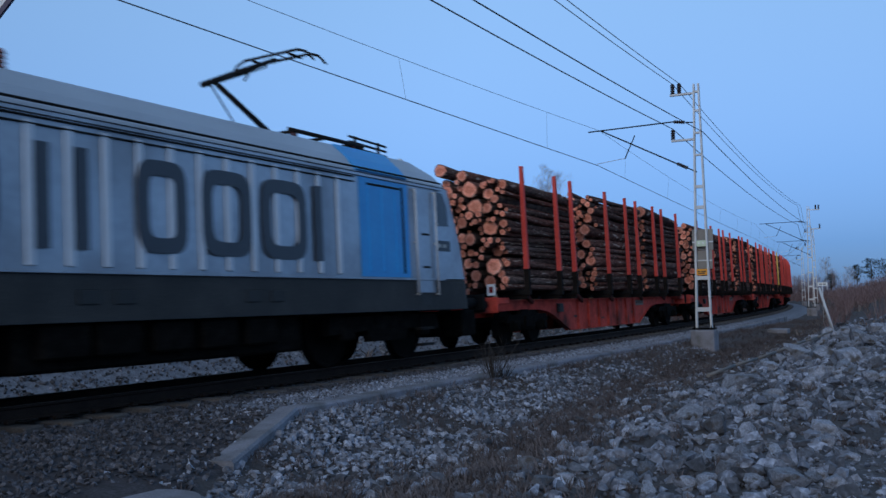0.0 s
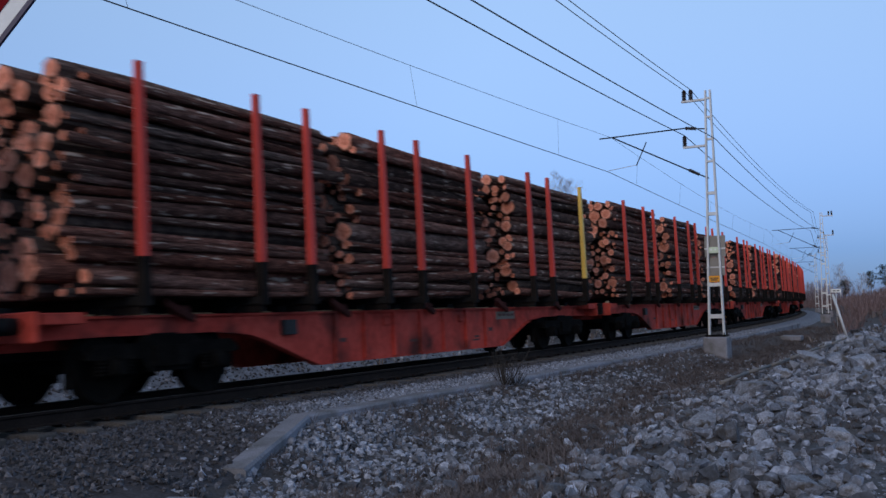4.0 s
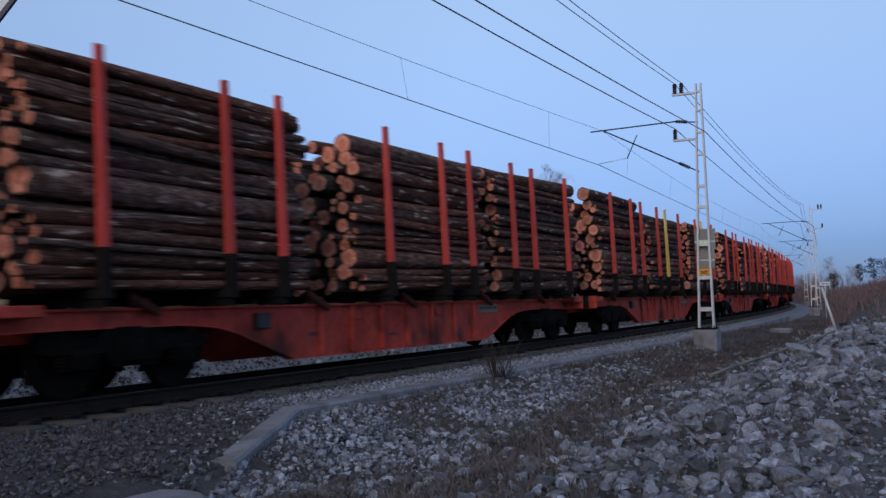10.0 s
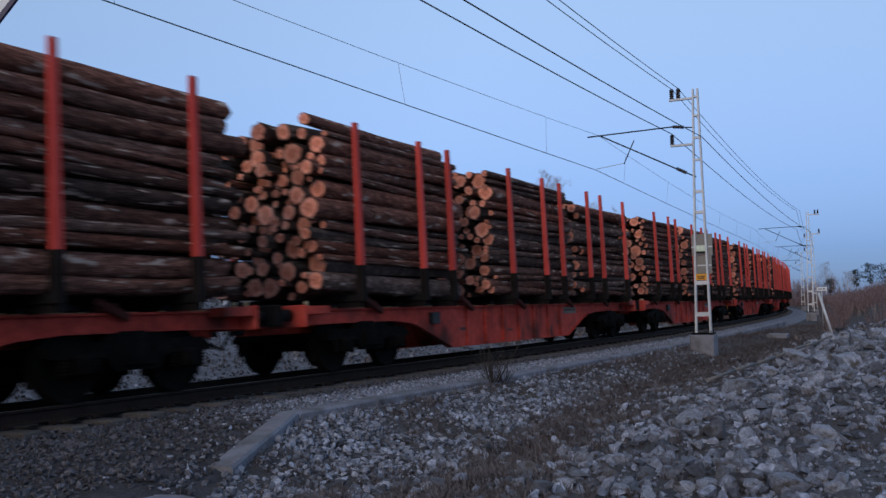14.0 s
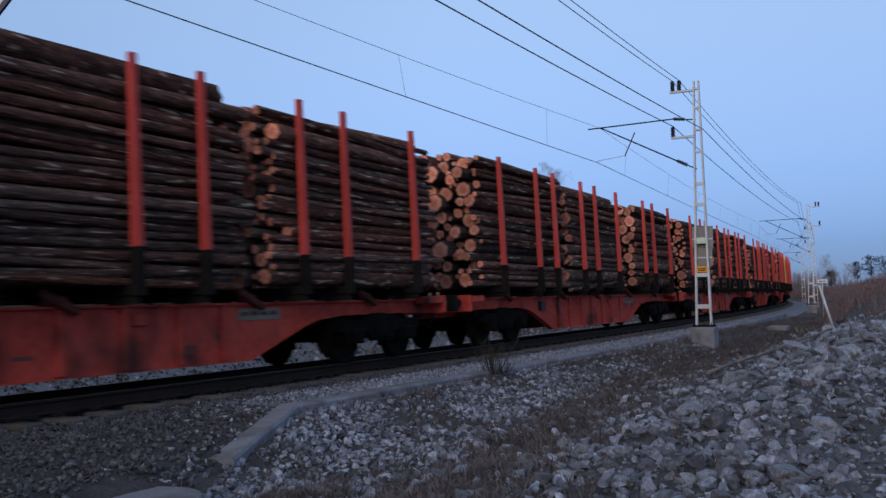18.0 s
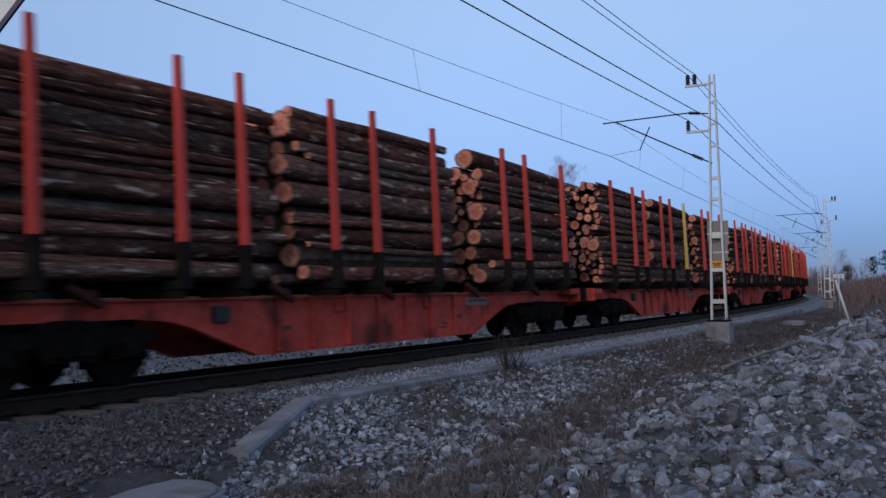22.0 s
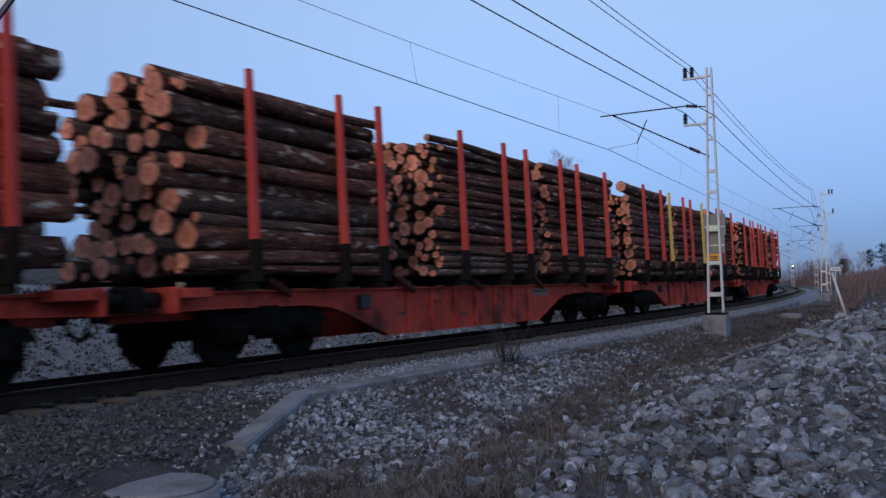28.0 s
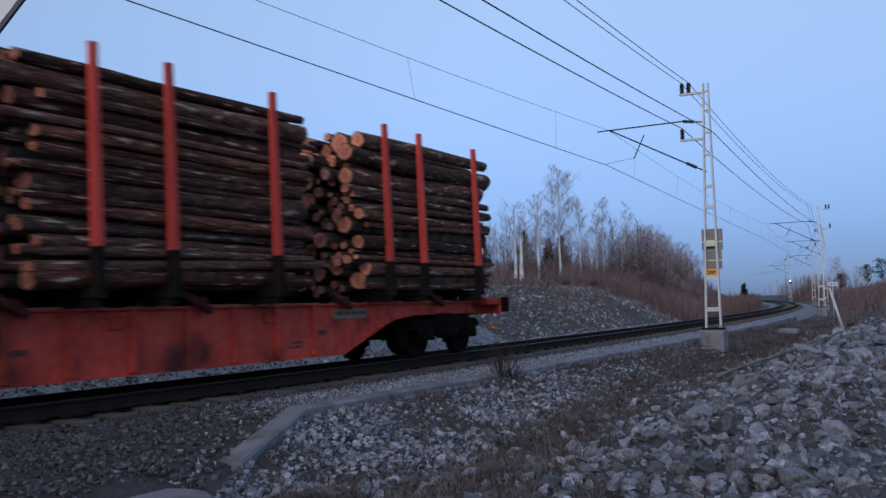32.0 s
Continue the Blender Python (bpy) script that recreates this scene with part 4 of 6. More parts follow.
# ---- line-side clutter ----
def build_clutter():
    bm = bmesh.new()
    box(bm, -0.55, 0.55, -0.42, 0.42, -0.1, 0.1, 0.03)
    ob = finish("concrete_slab", bm, CONCRETE)
    ob.matrix_world = along(43.1, -4.15, level(43.1, -4.15) + 0.16)
    tagged(ob, "pale concrete slab lying in dry grass", "slab")
    bm = bmesh.new()
    a, b = at(40, -6.62, -0.6), at(40, -6.1, 1.37)
    rod(bm, a, b, 0.055, 0.05, 10)
    tagged(finish("leaning_post", bm, GALV), "pale leaning post beside the rock mound", "post")
    bm = bmesh.new()
    sign = empty("marker_sign", "small white marker plate on a thin post", "sign")
    sign.matrix_world = along(55, -5.25, level(55, -5.25))
    rod(bm, (0, 0, -0.3), (0, 0, 2.1), 0.025)
    part("post", bm, GALV, sign)
    bm = bmesh.new()
    box(bm, -0.045, -0.025, -0.26, 0.24, 1.93, 2.12, 0.006)
    plate = part("plate", bm, WHITE, sign, "white plate with illegible print")
    for y0, y1 in ((-0.18, -0.04), (0.0, 0.16)):
        bm = bmesh.new()
        box(bm, -0.049, -0.045, y0, y1, 2.0, 2.05)
        part("print_bar", bm, INK, plate)
    duct = empty("cable_duct", "pale weathered cable duct lying along the rock mound", "duct")
    a, b = at(17.9, -6.2, level(17.9, -6.2) + 0.2), at(35.3, -7.0, level(35.3, -7.0) + 0.26)
    for i in range(8):
        u, v = a.lerp(b, i / 8), a.lerp(b, (i + 1) / 8)
        lift = 0.015 * math.sin(i * 1.9)
        bm = bmesh.new()
        rod(bm, u + Vector((0, 0, lift)), v + Vector((0, 0, 0.015 * math.sin((i + 1) * 1.9))), 0.036, 0.034, 8)
        part("duct_length", bm, DUCT, duct)
    # sign beside the camera
    sign = empty("crossing_sign", "white and red road sign with a dark edge on a post", "sign")
    x0, y0 = 1.473, -8.092
    sign.matrix_world = Matrix.Translation((x0, y0, -0.3)) @ Matrix.Rotation(radians(-59.6), 4, "Z")
    bm = bmesh.new()
    rod(bm, (-0.02, 0.06, -0.3), (-0.02, 0.06, 2.75), 0.03, sides=12)
    part("post", bm, GALV, sign)
    tilt = Matrix.Translation((0, 0, 2.324)) @ Matrix.Rotation(radians(-53), 4, "Y")
    bm = bmesh.new()
    box(bm, -0.3, 0.3, -0.004, 0.004, -0.22, 0.22, m=tilt)
    panel = part("panel", bm, WHITE, sign, "white enamel panel")
    bm = bmesh.new()
    for u0, u1, v0, v1 in ((-0.31, 0.31, -0.232, -0.22), (-0.31, 0.31, 0.22, 0.232), (-0.312, -0.3, -0.22, 0.22), (0.3, 0.312, -0.22, 0.22)):
        box(bm, u0, u1, -0.006, 0.006, v0, v1, m=tilt)
    part("edge", bm, NAVY, panel)
    bm = bmesh.new()
    prism_pts = [(-0.22, -0.18), (0.22, -0.18), (0.262, -0.14), (0.262, 0.14), (0.22, 0.18), (-0.22, 0.18), (-0.262, 0.14), (-0.262, -0.14)]
    back = [bm.verts.new(tilt @ Vector((u, -0.0042, v))) for u, v in prism_pts]
    front = [bm.verts.new(tilt @ Vector((u, -0.007, v))) for u, v in prism_pts]
    bm.faces.new(front)
    bm.faces.new(back[::-1])
    for k in range(8):
        bm.faces.new((front[k], back[k], back[(k + 1) % 8], front[(k + 1) % 8]))
    part("red_field", bm, SIGN_RED, panel)


def build_signal():
    """A signal on the far mast shows a white light towards the camera."""
    sig = empty("signal", "dark signal head with a small white light on the far mast", "signal")
    sig.matrix_world = along(188.7, MAST_Y, 3.55)
    bm = bmesh.new()
    box(bm, -0.22, -0.05, -0.2, 0.2, -0.35, 0.4, 0.02)
    part("head", bm, INK, sig)
    bm = bmesh.new()
    rod(bm, (-0.22, 0, 0.12), (-0.26, 0, 0.12), 0.13, sides=14)
    part("lens", bm, LAMP, sig, "glowing white lens")
    bm = bmesh.new()
    box(bm, -0.08, 0.1, -0.04, 0.04, -0.1, 0.0)
    part("bracket", bm, GALV, sig)


LAMP = material("white signal light")[0]
glow = LAMP.node_tree.nodes["Principled BSDF"]
glow.inputs["Emission Color"].default_value, glow.inputs["Emission Strength"].default_value = (1.0, 0.95, 0.85, 1), 4.0
build_signal()
DUCT = surface("weathered plastic duct", ((0.12, 0.105, 0.095), (0.2, 0.18, 0.165)), 2, 0.8, 0.0, 0.1)
NAVY = surface("dark blue edge", ((0.012, 0.01, 0.05), (0.02, 0.016, 0.07)), 3, 0.5, 0.0, 0.0)
SIGN_RED = surface("red sign paint", ((0.16, 0.006, 0.01), (0.22, 0.009, 0.014)), 3, 0.75, 0.0, 0.0, gloss=0.05)
build_clutter()


# ---- the train ----
HALF = PITCH / 2
# a paler silver than the body shell
RIB_STEEL = surface("pale silver rib", ((0.54, 0.555, 0.58), (0.64, 0.655, 0.68)), 2, 0.4, 0.3, 0.03)
SILVER = surface("silver locomotive paint", ((0.3, 0.325, 0.36), (0.42, 0.45, 0.49)), 0.8, 0.3, 0.7, 0.03, fine=8, stain=((0.17, 0.17, 0.18), 0.6, 0.42, 0.75))
BLUE = surface("bright blue paint", ((0.01, 0.24, 0.6), (0.02, 0.35, 0.74)), 1.5, 0.4, 0.0, 0.03, fine=20)
SKIRT = surface("dusty grey skirt", ((0.012, 0.012, 0.012), (0.028, 0.027, 0.026), (0.055, 0.053, 0.05)), 1.5, 0.7, 0.1, 0.06)
# roof grey lightened and blued: the sky's reflection is put into the colour
ROOF = surface("grey roof sheet", ((0.36, 0.4, 0.455), (0.46, 0.505, 0.565)), 1.0, 0.45, 0.35, 0.05)
LETTER = surface("dark slate lettering film", ((0.03, 0.04, 0.055), (0.05, 0.062, 0.08)), 2, 0.5, 0.0, 0.0)
GLASS = surface("dark cab glass", ((0.006, 0.008, 0.012), (0.012, 0.015, 0.02)), 3, 0.12, 0.0, 0.0)
CERAMIC = surface("red-brown porcelain", ((0.14, 0.03, 0.025), (0.2, 0.05, 0.04)), 3, 0.35, 0.0, 0.0)
LITTER = surface("bark crumbs", ((0.16, 0.1, 0.05), (0.36, 0.24, 0.12)), 6, 0.95, 0.0, 0.2)
STAKES = (1.966, 4.244, 5.465, 8.618, 10.758, 12.002, 14.235, 15.456, 17.734)
RIBS = (7.1, 8.05, 9.05, 10.0, 11.0, 12.0, 12.9)


def wheel(bm, x, y, r=0.46, out=1):
    """A flanged disc wheel with a raised rim and hub."""
    prof = ((r - 0.0, -0.06), (r + 0.028, -0.075), (r + 0.028, -0.045), (r, -0.035), (r - 0.012, 0.065), (r - 0.06, 0.065), (r - 0.08, 0.03), (0.16, 0.02), (0.13, 0.07), (0.0, 0.07))
    n = 28
    rings = []
    for rad, d in prof:
        if rad == 0:
            rings.append([bm.verts.new((x, y + out * d, 0))])
        else:
            rings.append([bm.verts.new((x + math.cos(i * math.tau / n) * rad, y + out * d, math.sin(i * math.tau / n) * rad)) for i in range(n)])
    for a, b in zip(rings, rings[1:]):
        for i in range(n):
            j = (i + 1) % n
            f = (a[i], a[j], b[j], b[i]) if len(b) > 1 else (a[i], a[j], b[0])
            bm.faces.new(f)
    bmesh.ops.recalc_face_normals(bm, faces=bm.faces)


def wheelset_part(parent, x, r=0.46):
    bm = bmesh.new()
    for sy in (-1, 1):
        b2 = bmesh.new()
        wheel(b2, 0, sy * 0.75, r, sy)
        me = bpy.data.meshes.new("tmp")
        b2.to_mesh(me)
        b2.free()
        bm.from_mesh(me)
        bpy.data.meshes.remove(me)
    rod(bm, (0, -1.0, 0), (0, 1.0, 0), 0.075, sides=10)
    for sy in (-1, 1):
        for k in range(3):
            a = k * math.tau / 3
            rod(bm, (math.cos(a) * 0.09, sy * 0.82, math.sin(a) * 0.09), (math.cos(a) * 0.09, sy * 0.835, math.sin(a) * 0.09), 0.016, sides=6)
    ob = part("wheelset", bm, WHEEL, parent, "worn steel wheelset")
    ob.matrix_local = pose(x, 0, r)
    return ob


def build_bogie(w, x):
    bm = bmesh.new()
    for sy in (-1, 1):
        y0, y1 = sy * 0.95, sy * 1.05
        prof = [(-1.35, 0.62), (-1.2, 0.74), (-0.55, 0.74), (-0.4, 0.84), (0.4, 0.84), (0.55, 0.74), (1.2, 0.74), (1.35, 0.62), (1.35, 0.56), (0.5, 0.54), (0.36, 0.36), (-0.36, 0.36), (-0.5, 0.54), (-1.35, 0.56)]
        prism(bm, prof, y0, y1)
        box(bm, -0.3, 0.3, sy * 1.05, sy * 1.1, 0.42, 0.7, 0.01)
    box(bm, -0.22, 0.22, -1.0, 1.0, 0.5, 0.86, 0.02)
    for sx in (-1, 1):
        box(bm, sx * 1.3 - 0.05, sx * 1.3 + 0.05, -0.98, 0.98, 0.58, 0.7)
        for sy in (-1, 1):
            box(bm, sx * 1.36 - 0.04, sx * 1.36 + 0.04, sy * 0.7 - 0.05, sy * 0.7 + 0.05, 0.22, 0.62)
            box(bm, sx * 0.42 - 0.03, sx * 0.42 + 0.03, sy * 0.7 - 0.05, sy * 0.7 + 0.05, 0.25, 0.6)
    b = part("bogie", bm, DARK, w, "near-black steel bogie")
    b.matrix_local = pose(x, 0, 0)
    for ax in (-0.9, 0.9):
        wheelset_part(b, ax)
        for sy in (-1, 1):
            bm = bmesh.new()
            box(bm, ax - 0.14, ax + 0.14, sy * 0.96, sy * 1.12, 0.34, 0.6, 0.03)
            rod(bm, (ax, sy * 1.12, 0.46), (ax, sy * 1.16, 0.46), 0.1, sides=14)
            part("axle_box", bm, DARK, b)
            for d in (-0.24, 0.24):
                bm = bmesh.new()
                for k in range(5):
                    rod(bm, (ax + d, sy * 1.02, 0.36 + k * 0.045), (ax + d, sy * 1.02, 0.385 + k * 0.045), 0.075, sides=10)
                rod(bm, (ax + d, sy * 1.02, 0.33), (ax + d, sy * 1.02, 0.6), 0.05, sides=8)
                part("spring", bm, DARK, b)


def build_wagon():
    w = empty("log_wagon", "red fish-bellied flat wagon with timber stakes on the rails", "wagon", "wagons of the train")
    h = HALF - 0.62
    b = HALF - 6.29
    for sy in (-1, 1):
        y0 = sy * 0.84
        bm = bmesh.new()
        prof = [(-h, 1.07), (-h, 0.84), (-h + 1.2, 0.86), (-h + 3.2, 0.86), (-b - 1.75, 0.8), (-b - 1.35, 0.7), (-b, 0.235), (b, 0.235), (b + 1.35, 0.7), (b + 1.75, 0.8), (h - 3.2, 0.86), (h - 1.2, 0.86), (h, 0.84), (h, 1.07)]
        prism(bm, prof, y0, y0 - sy * 0.02)
        sill = part("side_sill", bm, RED, w)
        bm = bmesh.new()
        box(bm, -h, h, min(y0 + sy * 0.07, y0 - sy * 0.1), max(y0 + sy * 0.07, y0 - sy * 0.1), 1.07, 1.1)
        part("top_flange", bm, RED, sill)
        bm = bmesh.new()
        bits = random.Random(60 + sy)
        for k in range(70):
            x = bits.uniform(-h + 0.1, h - 0.5)
            y = y0 + sy * bits.uniform(0.01, 0.05)
            box(bm, x, x + bits.uniform(0.05, 0.4), y - 0.015, y + 0.015, 1.102, 1.102 + bits.uniform(0.008, 0.022))
        tagged(part("bark_litter", bm, LITTER, sill, "pale bark crumbs on the flange"), kind="stuff")
        bm = bmesh.new()
        low = [(-h, 0.84), (-h + 1.2, 0.86), (-h + 3.2, 0.86), (-b - 1.75, 0.8), (-b - 1.35, 0.7), (-b, 0.235), (b, 0.235), (b + 1.35, 0.7), (b + 1.75, 0.8), (h - 3.2, 0.86), (h - 1.2, 0.86), (h, 0.84)]
        prism(bm, low + [(x, z - 0.02) for x, z in reversed(low)], y0 + sy * 0.06, y0 - sy * 0.1)
        part("bottom_flange", bm, RED, sill)
        for x in RIBS:
            bm = bmesh.new()
            z0 = 0.25 if abs(x - HALF) < b else 0.25 + (abs(x - HALF) - b) * 0.35
            box(bm, x - HALF - 0.055, x - HALF + 0.055, min(y0, y0 + sy * 0.06), max(y0, y0 + sy * 0.06), z0, 1.07, 0.006)
            part("rib", bm, RED, sill)
        bm = bmesh.new()
        px = 3.87 * (1 if sy < 0 else -1)
        box(bm, px - 0.5, px + 0.5, min(y0, y0 + sy * 0.015), max(y0, y0 + sy * 0.015), 0.83, 1.01, 0.004)
        plate = part("number_plate", bm, PLATE, sill, "dull tan plate with faded dark print")
        for k in range(4):
            bm = bmesh.new()
            x = px - 0.45 + k * 0.23
            box(bm, x, x + 0.18, min(y0 + sy * 0.015, y0 + sy * 0.018), max(y0 + sy * 0.015, y0 + sy * 0.018), 0.9, 0.96)
            part("print_bar", bm, STENCIL, plate)
        for x, z, l, tall in ((2.35, 0.48, 0.26, 0.05), (2.3, 0.41, 0.34, 0.04), (3.0, 0.62, 0.3, 0.08), (-2.9, 0.6, 0.42, 0.07), (-0.4, 0.5, 0.3, 0.05)):
            bm = bmesh.new()
            x *= 1 if sy < 0 else -1
            box(bm, x - l / 2, x + l / 2, min(y0, y0 + sy * 0.003), max(y0, y0 + sy * 0.003), z - tall / 2, z + tall / 2)
            part("stencil_bar", bm, STENCIL, sill, "worn dark stencilled marking")
        bm = bmesh.new()
        px = -4.35 * (1 if sy < 0 else -1)
        box(bm, px - 0.16, px + 0.16, min(y0, y0 + sy * 0.1), max(y0, y0 + sy * 0.1), 0.74, 0.98, 0.012)
        part("valve_box", bm, SKIRT, sill, "dark grey valve box")
        for x in (-1.6, 1.4):
            bm = bmesh.new()
            box(bm, x - 0.1, x + 0.1, min(y0, y0 + sy * 0.05), max(y0, y0 + sy * 0.05), 0.82, 0.98, 0.01)
            part("lashing_pocket", bm, RED, sill)
    bm = bmesh.new()
    box(bm, -h, h, -0.3, 0.3, 0.7, 1.0)
    for i in range(9):
        x = -h + 1 + i * (2 * h - 2) / 8
        box(bm, x - 0.08, x + 0.08, -0.82, 0.82, 0.85, 1.05)
    part("centre_beam", bm, RED, w)
    for sx in (-1, 1):
        bm = bmesh.new()
        box(bm, min(sx * h, sx * (h + 0.06)), max(sx * h, sx * (h + 0.06)), -1.2, 1.2, 0.8, 1.16, 0.015)
        part("end_beam", bm, RED, w)
        for sy in (-1, 1):
            bm = bmesh.new()
            box(bm, sx * (h - 0.35) - 0.3, sx * (h - 0.35) + 0.3, min(sy * 0.84, sy * 1.2), max(sy * 0.84, sy * 1.2), 1.0, 1.14, 0.012)
            part("end_platform", bm, RED, w)
            bm = bmesh.new()
            rod(bm, (sx * (h + 0.06), sy * 0.875, 1.0), (sx * (h + 0.4), sy * 0.875, 1.0), 0.1, sides=12)
            buf = part("buffer", bm, BLACK, w, "black side buffer")
            bm = bmesh.new()
            rod(bm, (sx * (h + 0.4), sy * 0.875, 1.0), (sx * (h + 0.6), sy * 0.875, 1.0), 0.07, sides=12)
            box(bm, min(sx * (h + 0.57), sx * (h + 0.605)), max(sx * (h + 0.57), sx * (h + 0.605)), sy * 0.875 - 0.27, sy * 0.875 + 0.27, 0.83, 1.17, 0.02)
            part("buffer_head", bm, BLACK, buf)
        bm = bmesh.new()
        rod(bm, (sx * h, 0, 0.98), (sx * (h + 0.6), 0, 0.94), 0.045)
        box(bm, sx * (h + 0.3) - 0.12, sx * (h + 0.3) + 0.12, -0.08, 0.08, 0.72, 0.98, 0.02)
        rod(bm, (sx * (h + 0.05), 0.3, 0.85), (sx * (h + 0.35), 0.3, 0.5), 0.025)
        rod(bm, (sx * (h + 0.35), 0.3, 0.5), (sx * (h + 0.6), 0.3, 0.6), 0.025)
        part("screw_coupling", bm, BLACK, w)
        bm = bmesh.new()
        rod(bm, (sx * (h - 0.1), -1.1, 1.14), (sx * (h - 0.1), -1.1, 1.22), 0.03)
        rod(bm, (sx * (h - 0.25), -1.0, 1.12), (sx * (h - 0.25), -1.0, 1.22), 0.035)
        part("spigot", bm, BRASS, w, "pale worn container spigot")
        build_bogie(w, sx * 7.1)
    for x in STAKES:
        c = x - HALF
        bm = bmesh.new()
        box(bm, c - 0.09, c + 0.09, -1.42, 1.42, 1.2, 1.32, 0.012)
        box(bm, c - 0.12, c + 0.12, -0.8, 0.8, 1.1, 1.2)
        bol = part("bolster", bm, BLACK, w, "black steel bunk")
        for sy in (-1, 1):
            bm = bmesh.new()
            prism(bm, [(c - 0.085, 1.2), (c + 0.085, 1.2), (c + 0.062, 1.45), (c + 0.06, 1.82), (c - 0.06, 1.82), (c - 0.062, 1.45)], sy * 1.335, sy * 1.465)
            prism(bm, [(c - 0.05, 1.1), (c + 0.05, 1.1), (c + 0.05, 1.3), (c - 0.05, 1.3)], sy * 0.9, sy * 1.4)
            part("stake_foot", bm, FOOT, bol)
            bm = bmesh.new()
            # a tapering stake
            lo = [bm.verts.new((c + dx * 0.058, sy * 1.4 + dy * 0.055, 1.8)) for dx, dy in ((-1, -1), (1, -1), (1, 1), (-1, 1))]
            hi = [bm.verts.new((c + dx * 0.048, sy * 1.4 + dy * 0.04, 4.31)) for dx, dy in ((-1, -1), (1, -1), (1, 1), (-1, 1))]
            for i in range(4):
                j = (i + 1) % 4
                bm.faces.new((lo[i], lo[j], hi[j], hi[i]))
            bm.faces.new(hi)
            part("stake", bm, STAKE_RED, w, "red steel stake")
    for x, sy in ((3.0, -1), (6.9, -1), (9.9, -1), (13.4, -1), (16.6, -1), (3.1, 1), (6.4, 1), (9.9, 1), (12.9, 1), (16.7, 1)):
        bm = bmesh.new()
        c = x - HALF
        lean = Matrix.Translation((c, sy * 0.97, 1.15)) @ Matrix.Rotation(radians(-24 * sy), 4, "Y")
        box(bm, -0.3, 0.32, -0.05, 0.05, -0.055, 0.055, 0.02, m=lean)
        box(bm, c - 0.16, c + 0.1, min(sy * 0.8, sy * 0.93), max(sy * 0.8, sy * 0.93), 1.1, 1.23, 0.02)
        rod(bm, (c - 0.2, sy * 0.93, 1.17), (c + 0.12, sy * 0.93, 1.17), 0.06, sides=10)
        part("strap_winch", bm, WINCH, w, "dark rusty strap winch with lever")
    return w


WINCH = surface("dark rusty winch", ((0.035, 0.011, 0.009), (0.085, 0.023, 0.018), (0.14, 0.038, 0.03)), 5, 0.85, 0.0, 0.3, gloss=0.15)
STENCIL = surface("worn dark stencil paint", ((0.07, 0.03, 0.025), (0.14, 0.045, 0.036)), 7, 0.85, 0.0, 0.1)
PLATE = surface("dull plate", ((0.15, 0.12, 0.085), (0.24, 0.2, 0.15)), 3, 0.7, 0.0, 0.05)
FADED = surface("faded white print", ((0.3, 0.3, 0.28), (0.42, 0.42, 0.4)), 6, 0.8, 0.0, 0.0)
BRASS = surface("worn pale steel", ((0.3, 0.22, 0.12), (0.45, 0.36, 0.22)), 4, 0.6, 0.2, 0.1)
HANDLE = surface("orange paint", ((0.7, 0.22, 0.02), (0.8, 0.3, 0.03)), 4, 0.6, 0.0, 0.0)


def pile(rng, top, heavy, crown=(), width=2.62, base=1.33):
    """Round ends dropped one by one into the space between the stakes: (y, z, radius)."""
    got = []
    ys = np.linspace(-width / 2, width / 2, 79)
    sizes = (0.05, 0.055, 0.06, 0.06, 0.065, 0.07, 0.07, 0.075, 0.08, 0.085, 0.09, 0.1, 0.11, 0.13, 0.15, 0.18)
    misses, lean, heap = 0, rng.uniform(-0.05, 0.05), rng.uniform(0.0, 0.22)
    top -= 1.5 * max((r for y, r in crown), default=0)
    for i in range(420):
        r = rng.choice(sizes) * rng.uniform(0.9, 1.1)
        if rng.random() < heavy:
            r = rng.uniform(0.13, 0.21) if heavy < 0.6 else rng.uniform(0.15, 0.235)
        elif len(got) > 20 and max(q[1] for q in got) > top - 0.3 and rng.random() < 0.3:
            r = rng.uniform(0.11, 0.17)
        cand = ys[(ys >= -width / 2 + r) & (ys <= width / 2 - r)]
        z = np.full(len(cand), base + r)
        if got:
            g = np.array(got)
            d = np.abs(cand[:, None] - g[None, :, 0])
            sq = (r + g[None, :, 2]) ** 2 - d ** 2
            zz = np.where(sq > 0, g[None, :, 1] + np.sqrt(np.maximum(sq, 0)), 0)
            z = np.maximum(z, zz.max(axis=1))
        k = int(np.argmin(z))
        if z[k] + r > top + lean * 2 * cand[k] / width + heap * (1 - (2 * cand[k] / width) ** 2):
            misses += 1
            if misses > 8:
                break
            continue
        got.append((float(cand[k]), float(z[k]), r))
    for y, r in crown:
        rest = [q[1] + math.sqrt((r + q[2]) ** 2 - (y - q[0]) ** 2) for q in got if abs(y - q[0]) < r + q[2]]
        got.append((y, max(rest), r))
    return got


